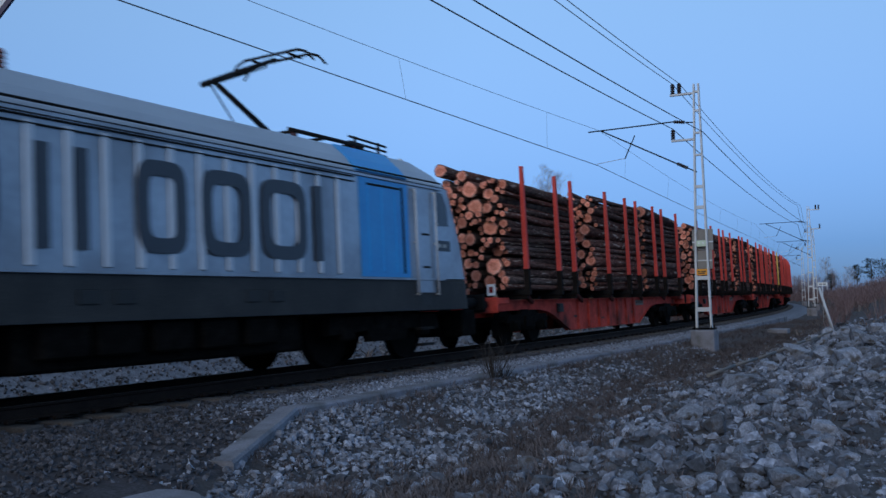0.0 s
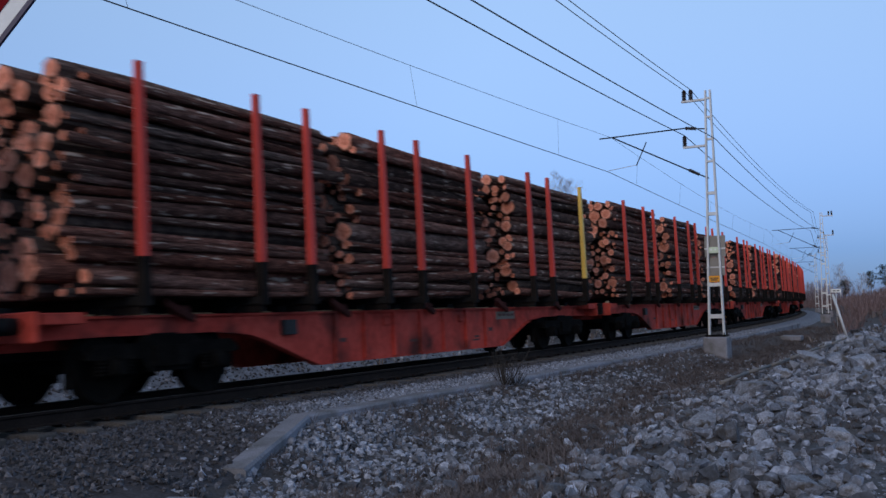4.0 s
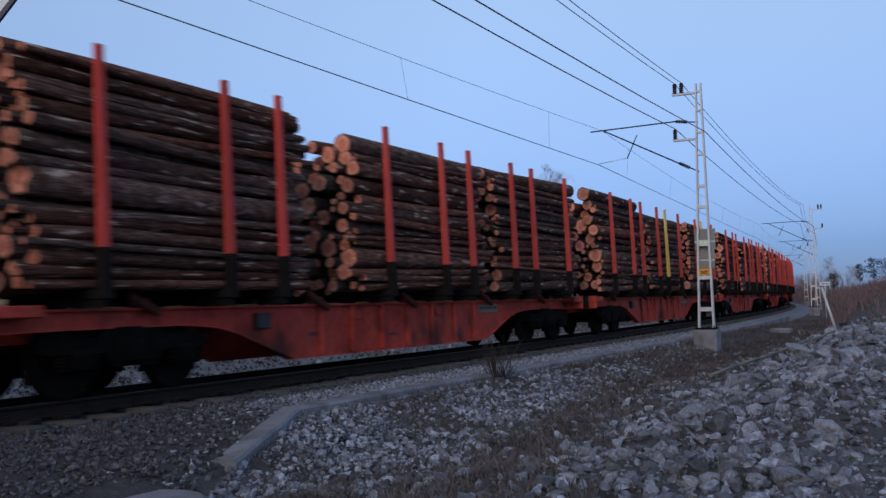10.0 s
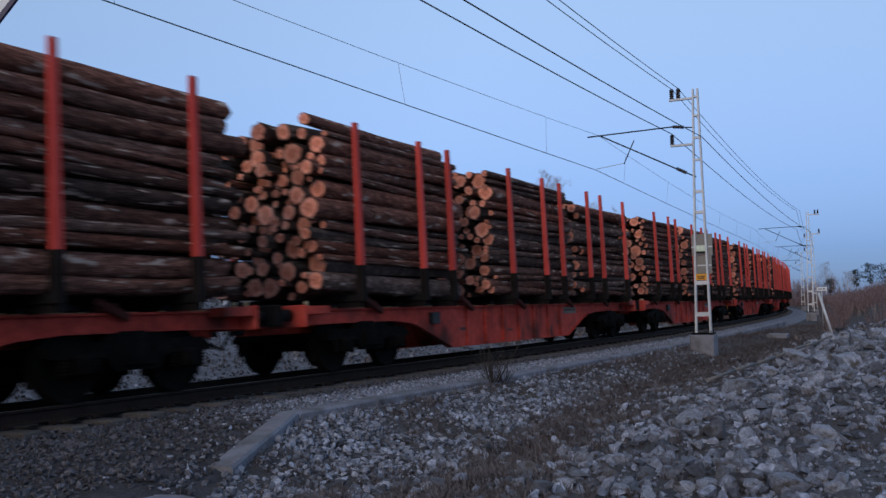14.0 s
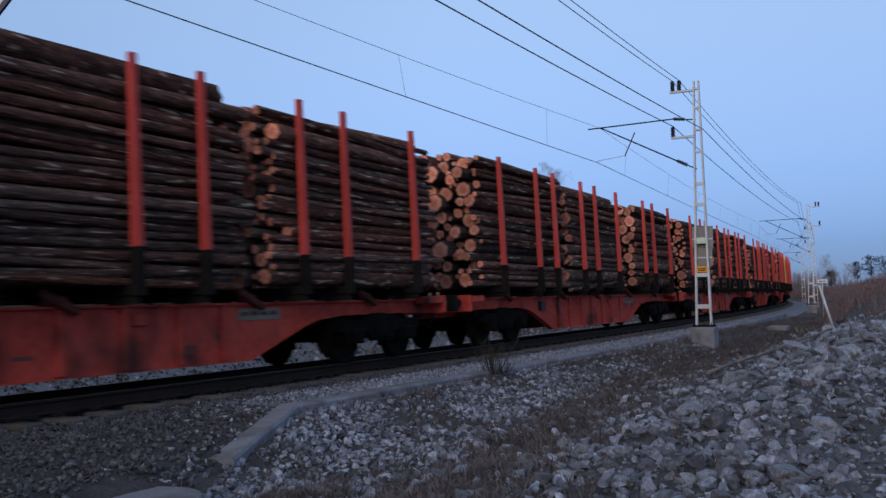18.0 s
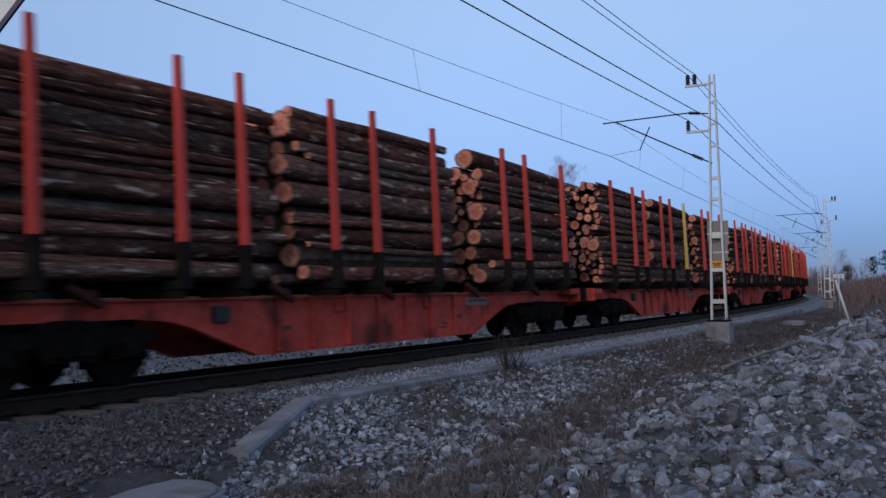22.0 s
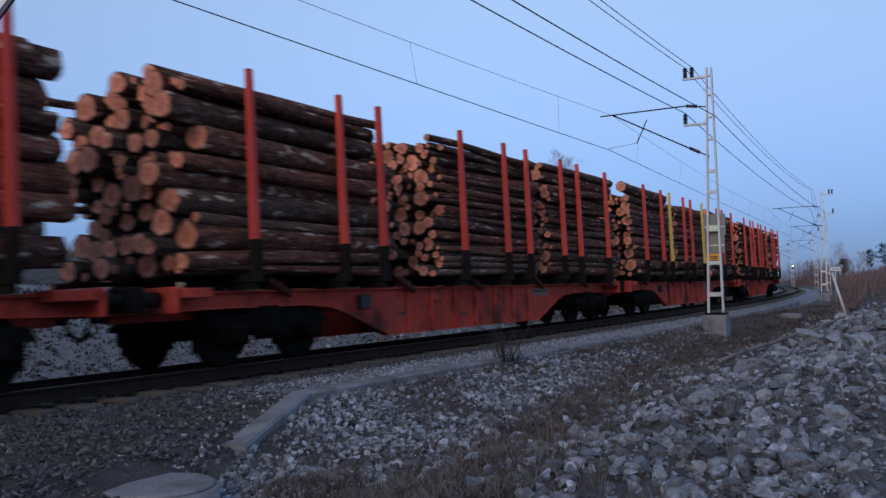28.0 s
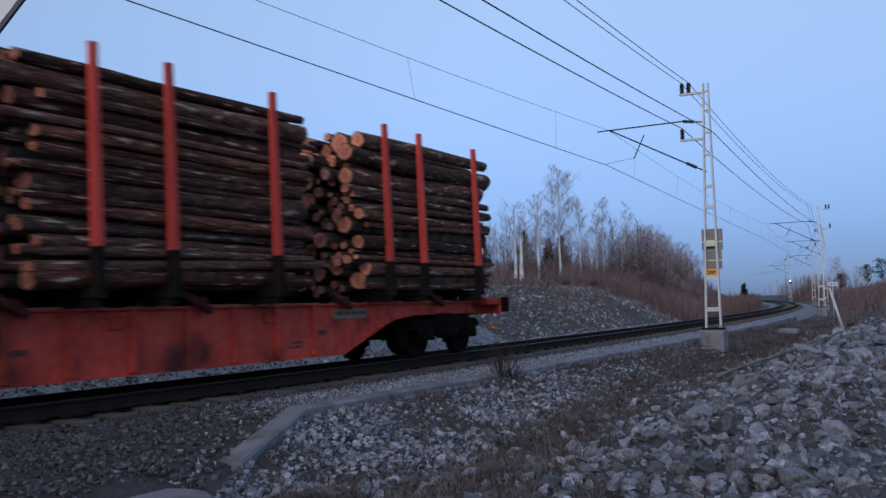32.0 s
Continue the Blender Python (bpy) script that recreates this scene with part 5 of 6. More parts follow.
def log_mesh(seed, sides=9, rings=4, bend=1.0):
    """A log of unit length and unit radius along x: bark, a bark rim and two sawn ends."""
    rng = random.Random(seed)
    verts, faces, index = [], [], []
    bow, sway = rng.uniform(-0.6, 0.6) * bend, rng.uniform(-0.5, 0.5) * bend
    knots = [rng.uniform(0.92, 1.08) for _ in range(sides)]
    for i in range(rings + 1):
        u = i / rings
        taper = 1.08 - 0.2 * u + rng.uniform(-0.04, 0.04)
        b = math.sin(math.pi * u)
        c = math.sin(2 * math.pi * u) * 0.5
        kink = [rng.uniform(-0.16, 0.16) * bend for _ in range(2)]
        for j in range(sides):
            a = math.tau * j / sides
            k = taper * knots[j] * rng.uniform(0.95, 1.05)
            verts.append((u - 0.5 + (rng.uniform(-0.004, 0.004) if i in (0, rings) else 0), math.cos(a) * k + bow * b + kink[0], math.sin(a) * k + sway * c + kink[1]))
    for i in range(rings):
        for j in range(sides):
            k = (j + 1) % sides
            faces.append((i * sides + j, i * sides + k, (i + 1) * sides + k, (i + 1) * sides + j))
            index.append(0)
    for end, ring in ((-1, 0), (1, rings)):
        k = len(verts)
        cx = sum(verts[ring * sides + j][0] for j in range(sides)) / sides
        for j in range(sides):
            v = verts[ring * sides + j]
            verts.append((v[0], v[1] * 0.9, v[2] * 0.9))
        for j in range(sides):
            n = (j + 1) % sides
            q = (ring * sides + j, ring * sides + n, k + n, k + j)
            faces.append(q[::-1] if end < 0 else q)
            index.append(0)
        verts.append((cx, sum(verts[k + j][1] for j in range(sides)) / sides, sum(verts[k + j][2] for j in range(sides)) / sides))
        for j in range(sides):
            q = (k + j, k + (j + 1) % sides, k + sides)
            faces.append(q[::-1] if end < 0 else q)
            index.append(1)
    me = bpy.data.meshes.new("log")
    me.from_pydata(verts, [], faces)
    me.materials.append(BARK)
    me.materials.append(WOOD)
    me.polygons.foreach_set("material_index", index)
    me.polygons.foreach_set("use_smooth", [i < rings * sides for i in range(len(faces))])
    core = np.zeros(len(verts))
    core[[(rings + 1) * sides + sides, (rings + 1) * sides + 2 * sides + 1]] = 1
    me.attributes.new("core", "FLOAT", "POINT").data.foreach_set("value", core)
    me.update()
    return me, np.array(verts), faces, index, core


LOGS = [log_mesh(i) for i in range(24)]
BUTTS = [log_mesh(50 + i, 12, 4, 0.3) for i in range(10)]
INNER = [log_mesh(i, 7, 1) for i in range(12)]


def build_stack(seed, top, heavy, crown=()):
    rng = random.Random(seed)
    st = empty("log_stack", "stack of dark-barked pine logs with pale orange sawn ends" if heavy < 0.2 else "stack of thick dark-barked logs with pale sawn ends", "log stack", "log stacks on the train")
    got = pile(rng, top, heavy, crown)
    length = rng.uniform(5.0, 5.4)
    verts, faces, index, cores, count = [], [], [], [], 0
    arr = np.array(got)
    for y, z, r in got:
        l, dx = length + rng.uniform(-0.32, 0.2) + (0.3 if rng.random() < 0.06 else 0), rng.gauss(0, 0.13)
        me, mv, mf, mi, mc = rng.choice(LOGS if r < 0.125 else BUTTS)
        m = Matrix.Translation((dx, y, z)) @ Matrix.Rotation(rng.gauss(0, 0.016), 4, "Z") @ Matrix.Rotation(rng.gauss(0, 0.016 if r < 0.12 else 0.01), 4, "Y") @ Matrix.Rotation(rng.uniform(0, 6.28), 4, "X") @ Matrix.Rotation(rng.choice((0, math.pi)), 4, "Z") @ Matrix.Diagonal((l, r, r, 1))
        above = np.any((arr[:, 1] > z + 0.4 * r) & (np.abs(arr[:, 0] - y) < 0.8 * r))
        nearer = np.any((arr[:, 0] < y - 0.5 * r) & (np.abs(arr[:, 1] - z) < 0.75 * r))
        if not nearer or (not above and z > 3.0):
            ob = new("log", me)
            ob.parent, ob.matrix_local = st, m
        else:
            mm = np.array(m)
            me, mv, mf, mi, mc = INNER[rng.randrange(len(INNER))]
            verts.append(mv @ mm[:3, :3].T + mm[:3, 3])
            faces += [tuple(count + i for i in p) for p in mf]
            index += mi
            cores.append(mc)
            count += len(mv)
    rest = tagged(raw("inner_log", np.concatenate(verts).tolist(), faces, (BARK_REST, WOOD_REST), index, st), kind="stuff") or st.children[-1]
    rest.data.attributes.new("core", "FLOAT", "POINT").data.foreach_set("value", np.concatenate(cores))
    return st


# ---- locomotive ----
def loft(bm, rings, mat=0, cap=True):
    rows = [[bm.verts.new(p) for p in ring] for ring in rings]
    n = len(rows[0])
    fs = []
    for a, b in zip(rows, rows[1:]):
        for i in range(n):
            j = (i + 1) % n
            fs.append(bm.faces.new((a[i], a[j], b[j], b[i])))
    if cap:
        fs.append(bm.faces.new(rows[0][::-1]))
        fs.append(bm.faces.new(rows[-1]))
    for f in fs:
        f.material_index = mat
    bmesh.ops.recalc_face_normals(bm, faces=fs)
    return fs


def outline(z, w, hx, nx):
    q = [(hx - 0.25, -w), (hx, -w * 0.93), (nx - 0.12, -w * 0.62), (nx, -w * 0.3), (nx, w * 0.3), (nx - 0.12, w * 0.62), (hx, w * 0.93), (hx - 0.25, w)]
    return [(x, y, z) for x, y in q] + [(-x, -y, z) for x, y in q]


def ring(bm, cx, rx, cz, rz, stroke, y0, y1, n=28):
    """A rounded upright frame of one stroke's width."""
    rows = []
    for y, inner in ((y0, False), (y1, False), (y1, True), (y0, True)):
        row = []
        for k in range(n):
            c, d = math.cos(k * math.tau / n), math.sin(k * math.tau / n)
            a, b = (rx - stroke, rz - stroke) if inner else (rx, rz)
            row.append(bm.verts.new((cx + a * math.copysign(abs(c) ** 0.45, c), y, cz + b * math.copysign(abs(d) ** 0.45, d))))
        rows.append(row)
    for i in range(4):
        p, q = rows[i], rows[(i + 1) % 4]
        for k in range(n):
            bm.faces.new((p[k], p[(k + 1) % n], q[(k + 1) % n], q[k]))
    bmesh.ops.recalc_face_normals(bm, faces=bm.faces)


def build_loco():
    e = empty("locomotive", "silver and blue electric locomotive with raised pantograph", "locomotive")
    W = 1.48
    bm = bmesh.new()
    loft(bm, [outline(1.52, W, 8.1, 8.95), outline(2.2, W, 7.95, 8.75), outline(2.65, W, 7.78, 8.45), outline(3.33, W, 7.5, 7.9)])
    part("body_shell", bm, SILVER, e, "silver painted body shell")
    bm = bmesh.new()
    loft(bm, [outline(3.36, W - 0.03, 7.48, 7.85), outline(3.62, W - 0.22, 7.3, 7.6), outline(3.88, W - 0.5, 6.9, 7.1), outline(3.97, W - 0.8, 6.5, 6.7)])
    part("roof", bm, ROOF, e, "grey sloping roof")
    for sx in (-1, 1):
        for sy in (-1, 1):
            bm = bmesh.new()
            prof = [(1.462, 3.4), (1.272, 3.63), (0.992, 3.9)]
            for (y0, z0), (y1, z1) in zip(prof, prof[1:]):
                q = [bm.verts.new((x, sy * y, z)) for x, y, z in ((sx * 4.05, y0, z0), (sx * 5.75, y0, z0), (sx * 5.75, y1, z1), (sx * 4.05, y1, z1))]
                r = [bm.verts.new((v.co.x, v.co.y - sy * 0.03, v.co.z - 0.03)) for v in q]
                bm.faces.new(q)
                for k in range(4):
                    bm.faces.new((q[k], q[(k + 1) % 4], r[(k + 1) % 4], r[k]))
            bmesh.ops.recalc_face_normals(bm, faces=bm.faces)
            part("blue_roof_panel", bm, BLUE, e, "bright blue roof panel")
    bm = bmesh.new()
    loft(bm, [outline(0.92, W, 8.15, 8.85), outline(1.3, W, 8.12, 8.98), outline(1.5, W, 8.1, 8.96)])
    part("skirt", bm, SKIRT, e, "dusty dark grey lower skirt")
    for sy in (-1, 1):
        for z, h in ((3.3, 0.05), (3.42, 0.03), (1.5, 0.035)):
            bm = bmesh.new()
            box(bm, -7.0, 7.0, min(sy * W, sy * (W + 0.035)), max(sy * W, sy * (W + 0.035)), z - h / 2, z + h / 2, 0.006)
            part("gutter", bm, SILVER if z < 3.4 else BLACK, e)
        for i in range(30):
            x = -11 * 0.542 + i * 0.542 - 2.55 + 0.0
            if -4.0 < x < 3.9:
                bm = bmesh.new()
                box(bm, x - 0.055, x + 0.055, min(sy * W, sy * (W + 0.03)), max(sy * W, sy * (W + 0.03)), 1.56, 3.2, 0.012)
                part("rib", bm, RIB_STEEL, e)
        bm = bmesh.new()
        for z in (3.15, 3.235):
            box(bm, -3.95, 3.9, min(sy * W, sy * (W + 0.034)), max(sy * W, sy * (W + 0.034)), z, z + 0.016)
        part("rail_strip", bm, BLACK, e)
        for sx in (-1, 1):
            bm = bmesh.new()
            a, b = sorted((sx * 4.05, sx * 5.7))
            box(bm, a, b, min(sy * W, sy * (W + 0.014)), max(sy * W, sy * (W + 0.014)), 1.53, 3.27, 0.004)
            panel = part("blue_panel", bm, BLUE, e, "bright blue side panel")
            for k in range(3):
                bm = bmesh.new()
                x = sx * (4.35 + 0.45 * k)
                box(bm, x - 0.05, x + 0.05, min(sy * W, sy * (W + 0.03)), max(sy * W, sy * (W + 0.03)), 1.62, 3.1, 0.01)
                part("rib", bm, BLUE, panel)
            bm = bmesh.new()
            box(bm, min(sx * 4.3, sx * 5.42), max(sx * 4.3, sx * 5.42), min(sy * W, sy * (W + 0.02)), max(sy * W, sy * (W + 0.02)), 3.14, 3.18)
            box(bm, sx * 5.48 - 0.03, sx * 5.48 + 0.03, min(sy * W, sy * (W + 0.022)), max(sy * W, sy * (W + 0.022)), 1.6, 3.2)
            part("vent_slot", bm, BLACK, panel)
            bm = bmesh.new()
            c, d = sorted((sx * 5.9, sx * 6.62))
            box(bm, c, d, min(sy * W, sy * (W + 0.016)), max(sy * W, sy * (W + 0.016)), 1.25, 3.24, 0.006)
            door = part("cab_door", bm, SILVER, e, "silver cab door")
            for x in (5.88, 6.64):
                bm = bmesh.new()
                rod(bm, (sx * x, sy * (W + 0.07), 1.2), (sx * x, sy * (W + 0.07), 3.22), 0.022)
                for z in (1.22, 2.2, 3.2):
                    rod(bm, (sx * x, sy * W, z), (sx * x, sy * (W + 0.07), z), 0.016)
                part("handrail", bm, GALV, door, "bright steel handrail")
            for z in (1.72, 2.35):
                bm = bmesh.new()
                box(bm, sx * 6.3 - 0.13, sx * 6.3 + 0.13, min(sy * (W + 0.016), sy * (W + 0.03)), max(sy * (W + 0.016), sy * (W + 0.03)), z, z + 0.04)
                part("handle", bm, BLACK, door)
            bm = bmesh.new()
            pts = [(sx * 6.76, 2.56), (sx * 7.26, 2.58), (sx * 7.22, 2.95), (sx * 7.06, 3.22), (sx * 6.76, 3.26)]
            prism(bm, pts, sy * (W - 0.05), sy * (W + 0.012))
            part("cab_window", bm, GLASS, e, "dark cab side window")
            bm = bmesh.new()
            box(bm, min(sx * 6.75, sx * 7.3), max(sx * 6.75, sx * 7.3), min(sy * W, sy * (W + 0.01)), max(sy * W, sy * (W + 0.01)), 2.07, 2.28)
            badge = part("number_badge", bm, LETTER, e, "dark plate with illegible print")
            for k in range(2):
                bm = bmesh.new()
                box(bm, sx * (6.8 + 0.2 * k), sx * (6.8 + 0.2 * k) + 0.13, min(sy * (W + 0.01), sy * (W + 0.013)), max(sy * (W + 0.01), sy * (W + 0.013)), 2.14, 2.21)
                part("print_bar", bm, FADED, badge)
            for x in (6.1, 6.4):
                bm = bmesh.new()
                box(bm, sx * 6.25 - 0.24, sx * 6.25 + 0.24, min(sy * (W - 0.14), sy * (W + 0.01)), max(sy * (W - 0.14), sy * (W + 0.01)), 0.25 + (x - 6.1), 0.3 + (x - 6.1), 0.005)
                part("step", bm, BLACK, e)
            # no hollow here: a black plate on the skirt paints the recess's shade
            bm = bmesh.new()
            box(bm, sx * 6.25 - 0.2, sx * 6.25 + 0.2, min(sy * (W - 0.05), sy * (W + 0.006)), max(sy * (W - 0.05), sy * (W + 0.006)), 1.02, 1.2)
            part("step_recess", bm, INK, e)
            bm = bmesh.new()
            box(bm, sx * 7.5 - 0.06, sx * 7.5 + 0.06, min(sy * (W - 0.1), sy * (W - 0.02)), max(sy * (W - 0.1), sy * (W - 0.02)), 1.08, 1.3)
            part("socket", bm, INK, e)
        for x in (1.2, 1.75, -1.2, -1.75):
            bm = bmesh.new()
            box(bm, x - 0.16, x + 0.16, min(sy * W, sy * (W + 0.012)), max(sy * W, sy * (W + 0.012)), 1.12, 1.3, 0.01)
            part("sand_hatch", bm, INK, e)
        # the owner's mark as plain bars and frames
        for x0, x1, hollow in ((-3.9, -2.95, True), (-2.5, -2.3, False), (-1.93, -1.75, False), (-1.0, -0.12, True), (0.16, 1.18, True), (1.42, 2.5, True), (2.72, 2.92, False)):
            bm = bmesh.new()
            y0, y1 = min(sy * (W + 0.031), sy * (W + 0.036)), max(sy * (W + 0.031), sy * (W + 0.036))
            if hollow:
                ring(bm, (x0 + x1) / 2, (x1 - x0) / 2, 2.365, 0.605, 0.2, y0, y1)
            else:
                box(bm, x0, x1, y0, y1, 1.76, 2.97)
            part("logo_bar", bm, LETTER, e, "dark slate bar of the owner's mark")
    for sx in (-1, 1):
        bm = bmesh.new()
        loft(bm, [[(sx * x, y, z) for x, y, z in ring] for ring in ([(8.42, -1.0, 2.3), (8.73, -0.45, 2.3), (8.73, 0.45, 2.3), (8.42, 1.0, 2.3)], [(7.72, -1.0, 3.25), (7.99, -0.45, 3.25), (7.99, 0.45, 3.25), (7.72, 1.0, 3.25)])], cap=False)
        part("windscreen", bm, GLASS, e, "dark windscreen")
        for sy in (-1, 1):
            bm = bmesh.new()
            rod(bm, (sx * 8.7, sy * 0.875, 1.05), (sx * 9.42, sy * 0.875, 1.05), 0.12, sides=14)
            box(bm, min(sx * 9.38, sx * 9.44), max(sx * 9.38, sx * 9.44), sy * 0.875 - 0.28, sy * 0.875 + 0.28, 0.87, 1.23, 0.02)
            part("buffer", bm, BLACK, e)
            bm = bmesh.new()
            rod(bm, (sx * 8.7, sy * 0.75, 1.75), (sx * 8.95, sy * 0.75, 1.75), 0.1, sides=14)
            part("headlight", bm, GLASS, e)
        bm = bmesh.new()
        box(bm, min(sx * 8.2, sx * 8.85), max(sx * 8.2, sx * 8.85), -1.2, 1.2, 0.35, 0.9, 0.03)
        part("snow_plough", bm, DARK, e)
        # bogie
        bm = bmesh.new()
        for sy in (-1, 1):
            prism(bm, [(-1.9, 0.55), (-1.8, 0.85), (1.8, 0.85), (1.9, 0.55), (0.7, 0.6), (0.6, 0.4), (-0.6, 0.4), (-0.7, 0.6)], sy * 1.1, sy * 1.25)
            for d in (-0.4, 0.4):
                rod(bm, (d, sy * 1.15, 0.7), (d, sy * 1.15, 0.95), 0.13, sides=12)
        box(bm, -0.4, 0.4, -1.1, 1.1, 0.5, 0.95)
        bog = part("bogie", bm, DARK, e, "black locomotive bogie")
        bog.matrix_local = pose(sx * 5.2, 0, 0)
        for ax in (-1.3, 1.3):
            wheelset_part(bog, ax, 0.61)
            for sy in (-1, 1):
                bm = bmesh.new()
                box(bm, ax - 0.2, ax + 0.2, sy * 1.2 - 0.08, sy * 1.2 + 0.08, 0.45, 0.8, 0.03)
                part("axle_box", bm, DARK, bog)
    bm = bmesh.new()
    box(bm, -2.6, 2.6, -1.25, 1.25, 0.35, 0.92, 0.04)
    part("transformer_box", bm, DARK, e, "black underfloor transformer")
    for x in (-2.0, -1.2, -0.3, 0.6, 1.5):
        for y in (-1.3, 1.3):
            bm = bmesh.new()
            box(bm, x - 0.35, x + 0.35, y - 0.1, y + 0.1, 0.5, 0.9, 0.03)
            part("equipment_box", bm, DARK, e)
    # roof equipment and pantographs
    for sx, up in ((1, True), (-1, False)):
        x0 = sx * 3.6
        bm = bmesh.new()
        for y in (-0.55, 0.55):
            rod(bm, (x0 - 0.2 * sx, y, 4.12), (x0 + 2.1 * sx, y, 4.12), 0.04)
        for x in (0, 0.9, 1.8):
            rod(bm, (x0 + x * sx, -0.55, 4.12), (x0 + x * sx, 0.55, 4.12), 0.035)
        base = part("pantograph_base", bm, BLACK, e, "black pantograph base frame")
        for x in (0, 1.8):
            for y in (-0.5, 0.5):
                bm = bmesh.new()
                insulator(bm, (x0 + x * sx, y, 3.92), (x0 + x * sx, y, 4.1), 0.07)
                part("insulator", bm, CERAMIC, base)
        bm = bmesh.new()
        if up:
            rod(bm, (3.53, 0, 4.16), (2.25, 0, 4.77), 0.055, 0.045)
            rod(bm, (2.65, -0.05, 4.1), (2.05, -0.05, 4.7), 0.014)
        else:
            rod(bm, (-3.7, 0, 4.17), (-5.2, 0, 4.24), 0.05)
        part("lower_arm", bm, BLACK, base)
        bm = bmesh.new()
        if up:
            rod(bm, (1.9, 0, 4.69), (2.7, 0, 5.03), 0.05, 0.062)
            rod(bm, (2.7, 0, 5.03), (3.8, 0, 5.52), 0.062, 0.036)
            rod(bm, (2.3, 0.12, 4.8), (3.7, 0.12, 5.38), 0.012)
            rod(bm, (2.7, -0.14, 5.03), (2.7, 0.14, 5.03), 0.03)
        else:
            rod(bm, (-5.2, -0.2, 4.28), (-3.6, -0.4, 4.28), 0.03)
            rod(bm, (-5.2, 0.2, 4.28), (-3.6, 0.4, 4.28), 0.03)
        part("upper_arm", bm, BLACK, base)
        bm = bmesh.new()
        hx, hz = (3.86, 5.57) if up else (-3.5, 4.3)
        for d in (-0.18, 0.18):
            rod(bm, (hx + d, -0.6, hz), (hx + d, 0.6, hz), 0.028)
            for sy in (-1, 1):
                rod(bm, (hx + d, sy * 0.6, hz), (hx + d, sy * 0.78, hz - 0.07), 0.024)
                rod(bm, (hx + d, sy * 0.78, hz - 0.07), (hx + d, sy * 0.93, hz - 0.24), 0.022)
        for y in (-0.4, 0.4):
            rod(bm, (hx - 0.18, y, hz - 0.04), (hx + 0.18, y, hz - 0.04), 0.025)
        part("collector_head", bm, BLACK, base)
    for x, y, h in ((6.0, -0.3, 0.3), (6.3, 0.2, 0.32), (5.7, 0.3, 0.28), (-6.0, -0.3, 0.3), (-6.2, 0.3, 0.3), (0.5, 0.2, 0.25), (-2.25, -0.62, 0.3), (-2.55, -0.62, 0.28)):
        bm = bmesh.new()
        insulator(bm, (x, y, 3.93), (x, y, 3.93 + h), 0.08)
        part("roof_insulator", bm, CERAMIC, e)
    bm = bmesh.new()
    for z in (4.08, 4.18, 4.28):
        rod(bm, (5.3, -0.5, z), (6.7, -0.45, z - 0.02), 0.025)
    rod(bm, (5.5, -0.5, 3.95), (5.5, -0.5, 4.3), 0.03)
    rod(bm, (6.4, -0.45, 3.95), (6.4, -0.45, 4.3), 0.03)
    rod(bm, (-3.0, 0.2, 4.2), (6.2, 0.2, 4.22), 0.018)
    part("roof_conductor", bm, BLACK, e)
    bm = bmesh.new()
    rod(bm, (6.55, -0.75, 3.75), (6.75, -0.75, 3.92), 0.09, sides=10)
    part("horn_cover", bm, WHITE, e)
    return e


TURNED = {1, 2, 5, 7, 12, 14, 15, 16, 17, 19, 20}
PAINTED = {2: (8,), 7: (4, 7), 15: (5,), 17: (5,), 19: (2, 5)}
HANDLED = {1, 3, 4, 5, 10, 15, 20}
THICK = {(5, 0): 0.7, (9, 0): 0.15, (14, 1): 0.3, (14, 2): 0.35, (15, 1): 0.85, (8, 2): 0.1, (7, 1): 0.3, (7, 0): 0.35, (10, 1): 0.2, (15, 0): 0.1, (17, 2): 0.7, (18, 0): 0.5, (8, 0): 0.04, (11, 0): 0.25, (4, 0): 0.2, (1, 1): 0.35, (12, 1): 0.35, (12, 2): 0.45, (19, 0): 0.2, (6, 1): 0.2, (3, 2): 0.2, (9, 2): 0.3, (9, 1): 0.12, (14, 0): 0.05}
# the height of each load between the stakes, and the thick logs that lie on top of some: (across, radius)
TOPS = ((4.2, 4.2, 4.28), (4.17, 4.1, 4.2), (4.2, 4.16, 4.2), (4.33, 4.3, 4.14), (4.18, 4.22, 4.14), (4.3, 4.24, 4.2), (4.2, 4.12, 4.2),
        (4.33, 3.95, 4.15), (4.16, 4.25, 4.16), (4.32, 4.2, 4.12), (4.2, 4.25, 4.15), (4.24, 4.25, 4.14), (4.28, 4.18, 4.21), (4.2, 4.29, 4.23),
        (3.98, 4.14, 4.2), (4.26, 4.1, 4.1), (4.08, 4.26, 4.22), (4.2, 4.16, 4.16), (4.19, 4.14, 4.18), (4.25, 4.15, 4.16), (4.18, 4.21, 4.14))
CROWNS = {(0, 0): ((-0.2, 0.13), (0.35, 0.15)), (1, 0): ((-1.0, 0.13),), (1, 1): ((-0.95, 0.15), (-0.5, 0.13)), (3, 1): ((-1.1, 0.12), (-0.1, 0.16)), (5, 1): ((-0.2, 0.17), (-1.0, 0.14)),
          (6, 1): ((-0.95, 0.16), (-0.5, 0.14)), (7, 0): ((-0.95, 0.19),), (7, 1): ((-0.9, 0.2),), (8, 1): ((-0.9, 0.19), (-0.2, 0.17)), (8, 2): ((-0.9, 0.17),), (9, 0): ((-0.9, 0.12),),
          (11, 1): ((-0.8, 0.18), (-0.45, 0.12)), (12, 1): ((-0.9, 0.13),), (14, 0): ((-1.0, 0.14),), (14, 2): ((-0.85, 0.2),), (16, 0): ((-0.95, 0.18), (-0.4, 0.16)), (16, 1): ((-0.85, 0.13),),
          (16, 2): ((-0.8, 0.12),), (19, 0): ((-1.0, 0.19),)}
WAGONS, STACKS = [], []
plain = build_wagon()
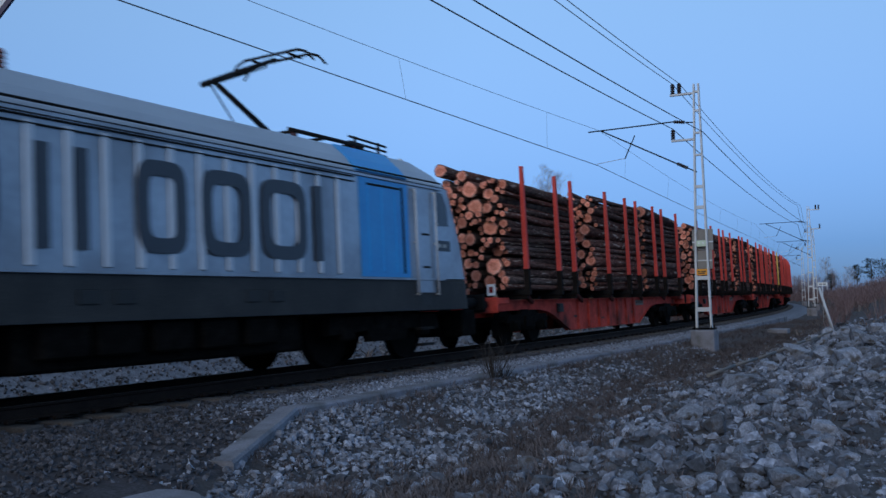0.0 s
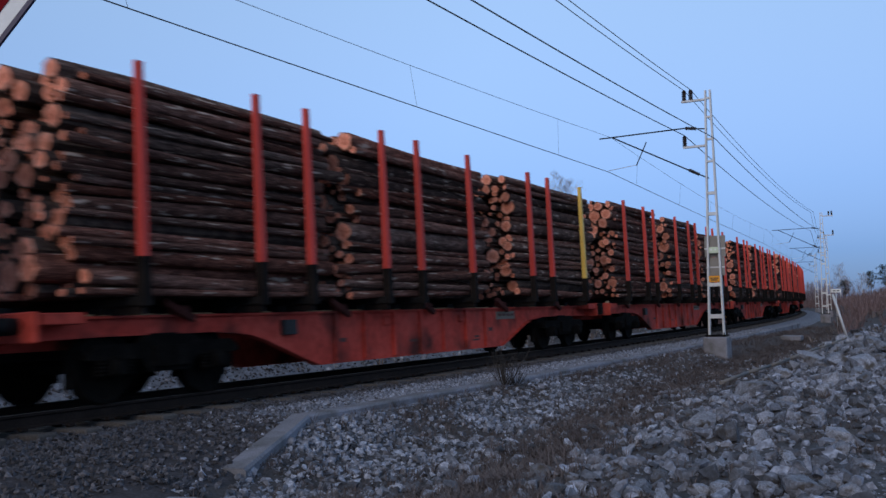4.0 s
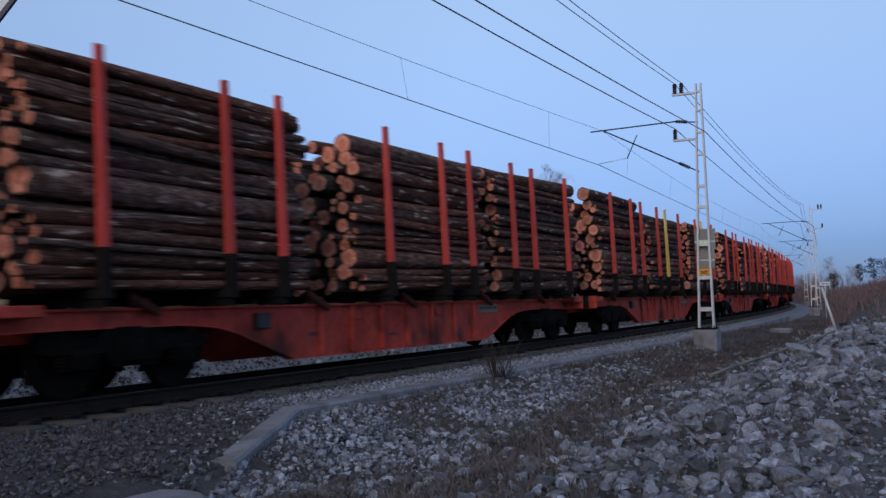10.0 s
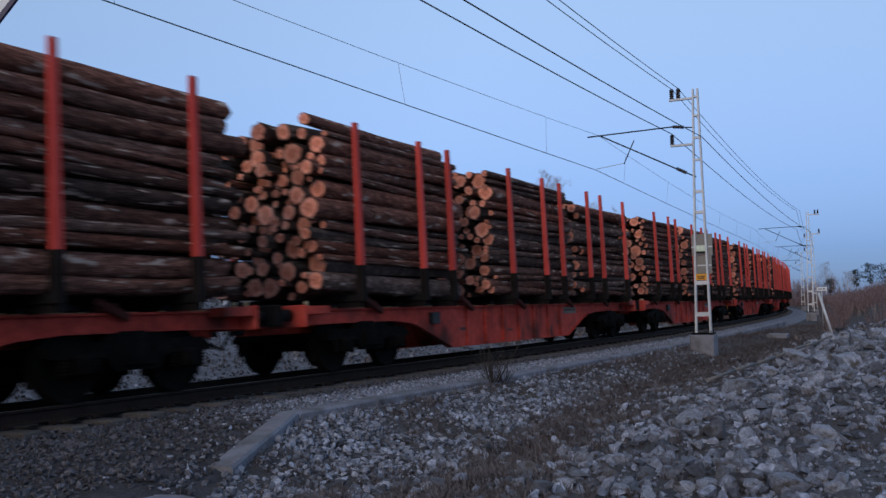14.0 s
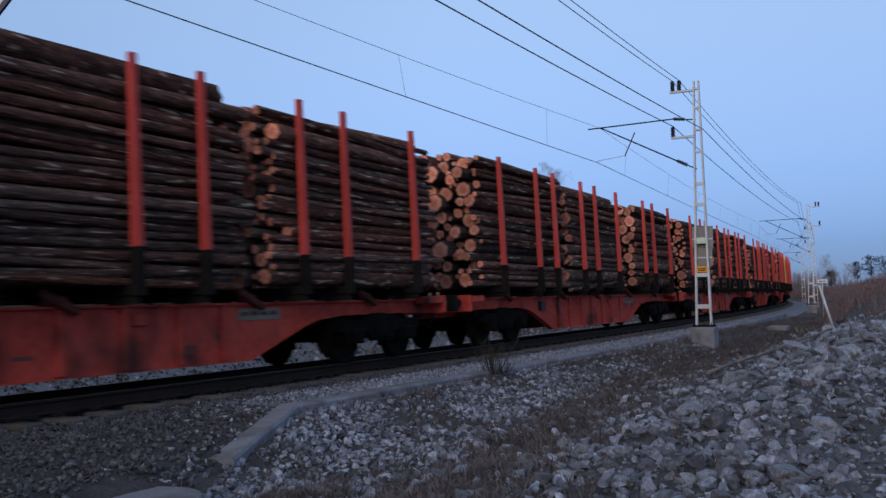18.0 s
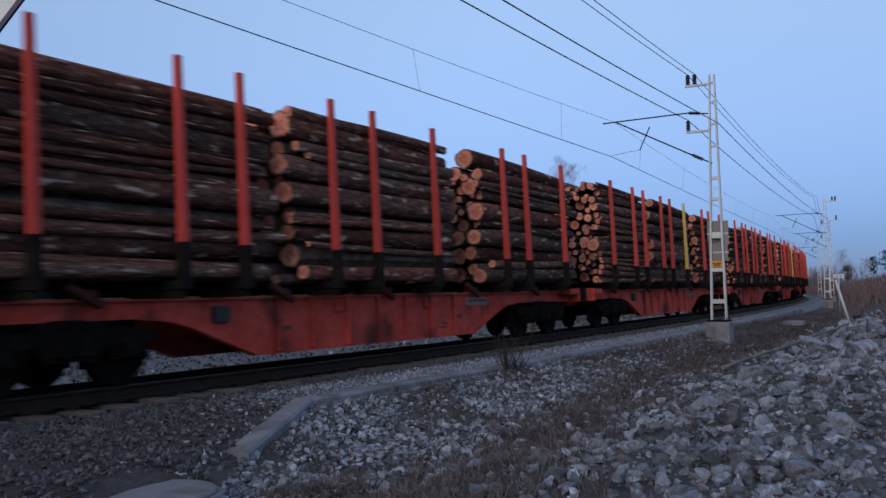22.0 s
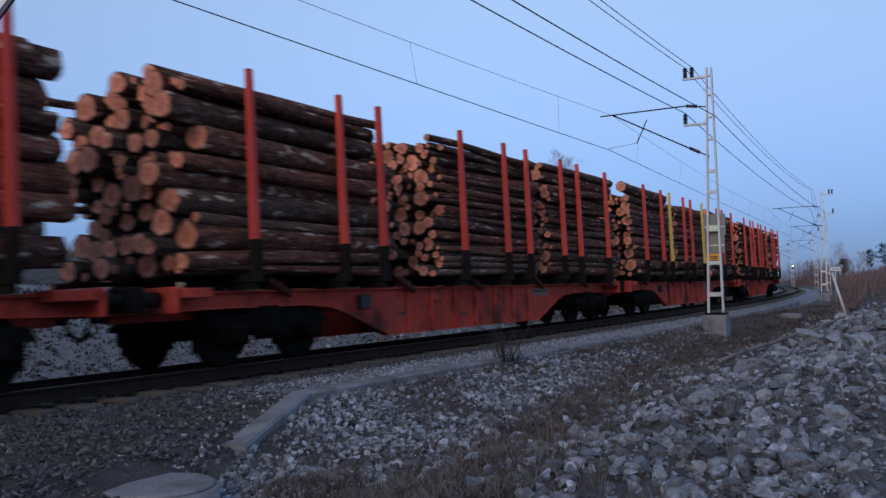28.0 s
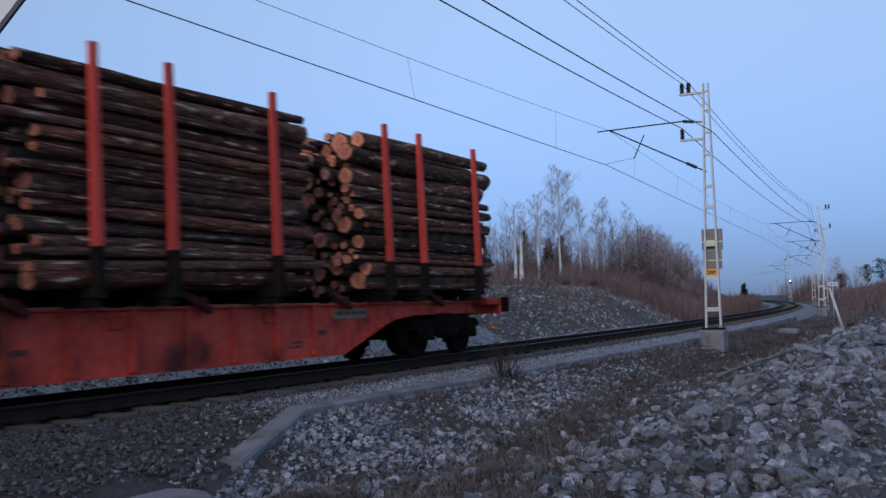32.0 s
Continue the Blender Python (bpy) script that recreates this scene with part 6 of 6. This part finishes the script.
for i in range(21):
    w = plain if i == 0 else copy_thing(plain, Matrix.Identity(4))
    WAGONS.append(w)
for i, w in enumerate(WAGONS):
    turned = i in TURNED
    stakes = sorted((o for o in w.children if o.name.startswith("stake")), key=lambda o: sum(v.co.x for v in o.data.vertices) / len(o.data.vertices))
    for k in PAINTED.get(i, ()):
        # where a wagon stands turned about, its stakes count from the other end and its other side shows
        j = 8 - k if turned else k
        near = [o for o in stakes[2 * j:2 * j + 2] if (o.data.vertices[0].co.y > 0) == turned][0]
        near.data = near.data.copy()
        near.data.materials[0] = YELLOW
        near["label"] = "yellow steel stake"
    if i in HANDLED:
        bm = bmesh.new()
        sx = -1 if turned else 1
        rod(bm, (sx * 9.3, -sx * 0.9, 0.5), (sx * 9.8, -sx * 0.9, 0.42), 0.035, 0.025, 8)
        rod(bm, (sx * 9.3, -sx * 0.9, 0.5), (sx * 9.25, -sx * 0.9, 0.85), 0.02, 0.02, 8)
        part("coupling_lever", bm, HANDLE, w, "orange coupling lever")
    for j in range(3):
        STACKS.append((build_stack(1000 + i * 3 + j, TOPS[i][j], THICK.get((i, j), 0.03), CROWNS.get((i, j), ())), i, j))
bm = bmesh.new()
box(bm, -9.36, -9.33, -1.18, -0.98, 1.2, 1.46, 0.004)
board = part("marker_board", bm, WHITE, WAGONS[0], "white marker board with a red mark")
bm = bmesh.new()
box(bm, -9.365, -9.36, -1.13, -1.03, 1.26, 1.4)
part("red_mark", bm, SIGN_RED, board)
LOCO = build_loco()


def seat(a, b, t, about=0.0):
    """Where a vehicle sits at t whose pivots started at a and b metres along the line."""
    p, q = at(a - run(t), 0), at(b - run(t), 0)
    turn = math.atan2(q.y - p.y, q.x - p.x)
    return Matrix.Translation((p + q) / 2) @ Matrix.Rotation(turn, 4, "Z") @ TILT @ Matrix.Rotation(about, 4, "Z")


def spin(thing, mid, x, r, about):
    """A wheelset rolls while its vehicle passes the camera."""
    rows, go = [(0.0, pose(x, 0, r))], 1 if about else -1
    n = int(SECONDS * FPS)
    turn = 0.0
    for k in range(1, n):
        t = k / FPS
        if -14 < mid - run(t) < 42:
            turn += go * math.degrees((run(t) - run(t - 1 / FPS)) / r)
            rows.append((t, Matrix.Translation((x, 0, r)) @ Matrix.Rotation(radians(turn), 4, "Y")))
    rows.append((SECONDS, Matrix.Translation((x, 0, r)) @ Matrix.Rotation(radians(turn), 4, "Y")))
    walk(thing, rows)


def motions():
    steps = [SECONDS * i / 64 for i in range(65)]
    for i, w in enumerate(WAGONS):
        mid = FIRST + PITCH * i + HALF
        about = math.pi if i in TURNED else 0.0
        walk(w, [(t, seat(mid - 7.1, mid + 7.1, t, about)) for t in steps])
        for o in w.children_recursive:
            if o.name.startswith("wheelset"):
                spin(o, mid, o.location.x, 0.46, about)
    for st, i, j in STACKS:
        mid = FIRST + PITCH * i + HALF
        walk(st, [(t, seat(mid - 7.1, mid + 7.1, t) @ pose((-6.25, -0.44 if i in TURNED else 0.44, 6.21)[j] - (0.3 if (i, j) == (18, 0) else 0), 0, 0)) for t in steps])
    mid = FIRST - 9.45
    walk(LOCO, [(t, seat(mid - 5.2, mid + 5.2, t)) for t in steps])
    for o in LOCO.children_recursive:
        if o.name.startswith("wheelset"):
            spin(o, mid, o.location.x, 0.61, 0.0)


motions()
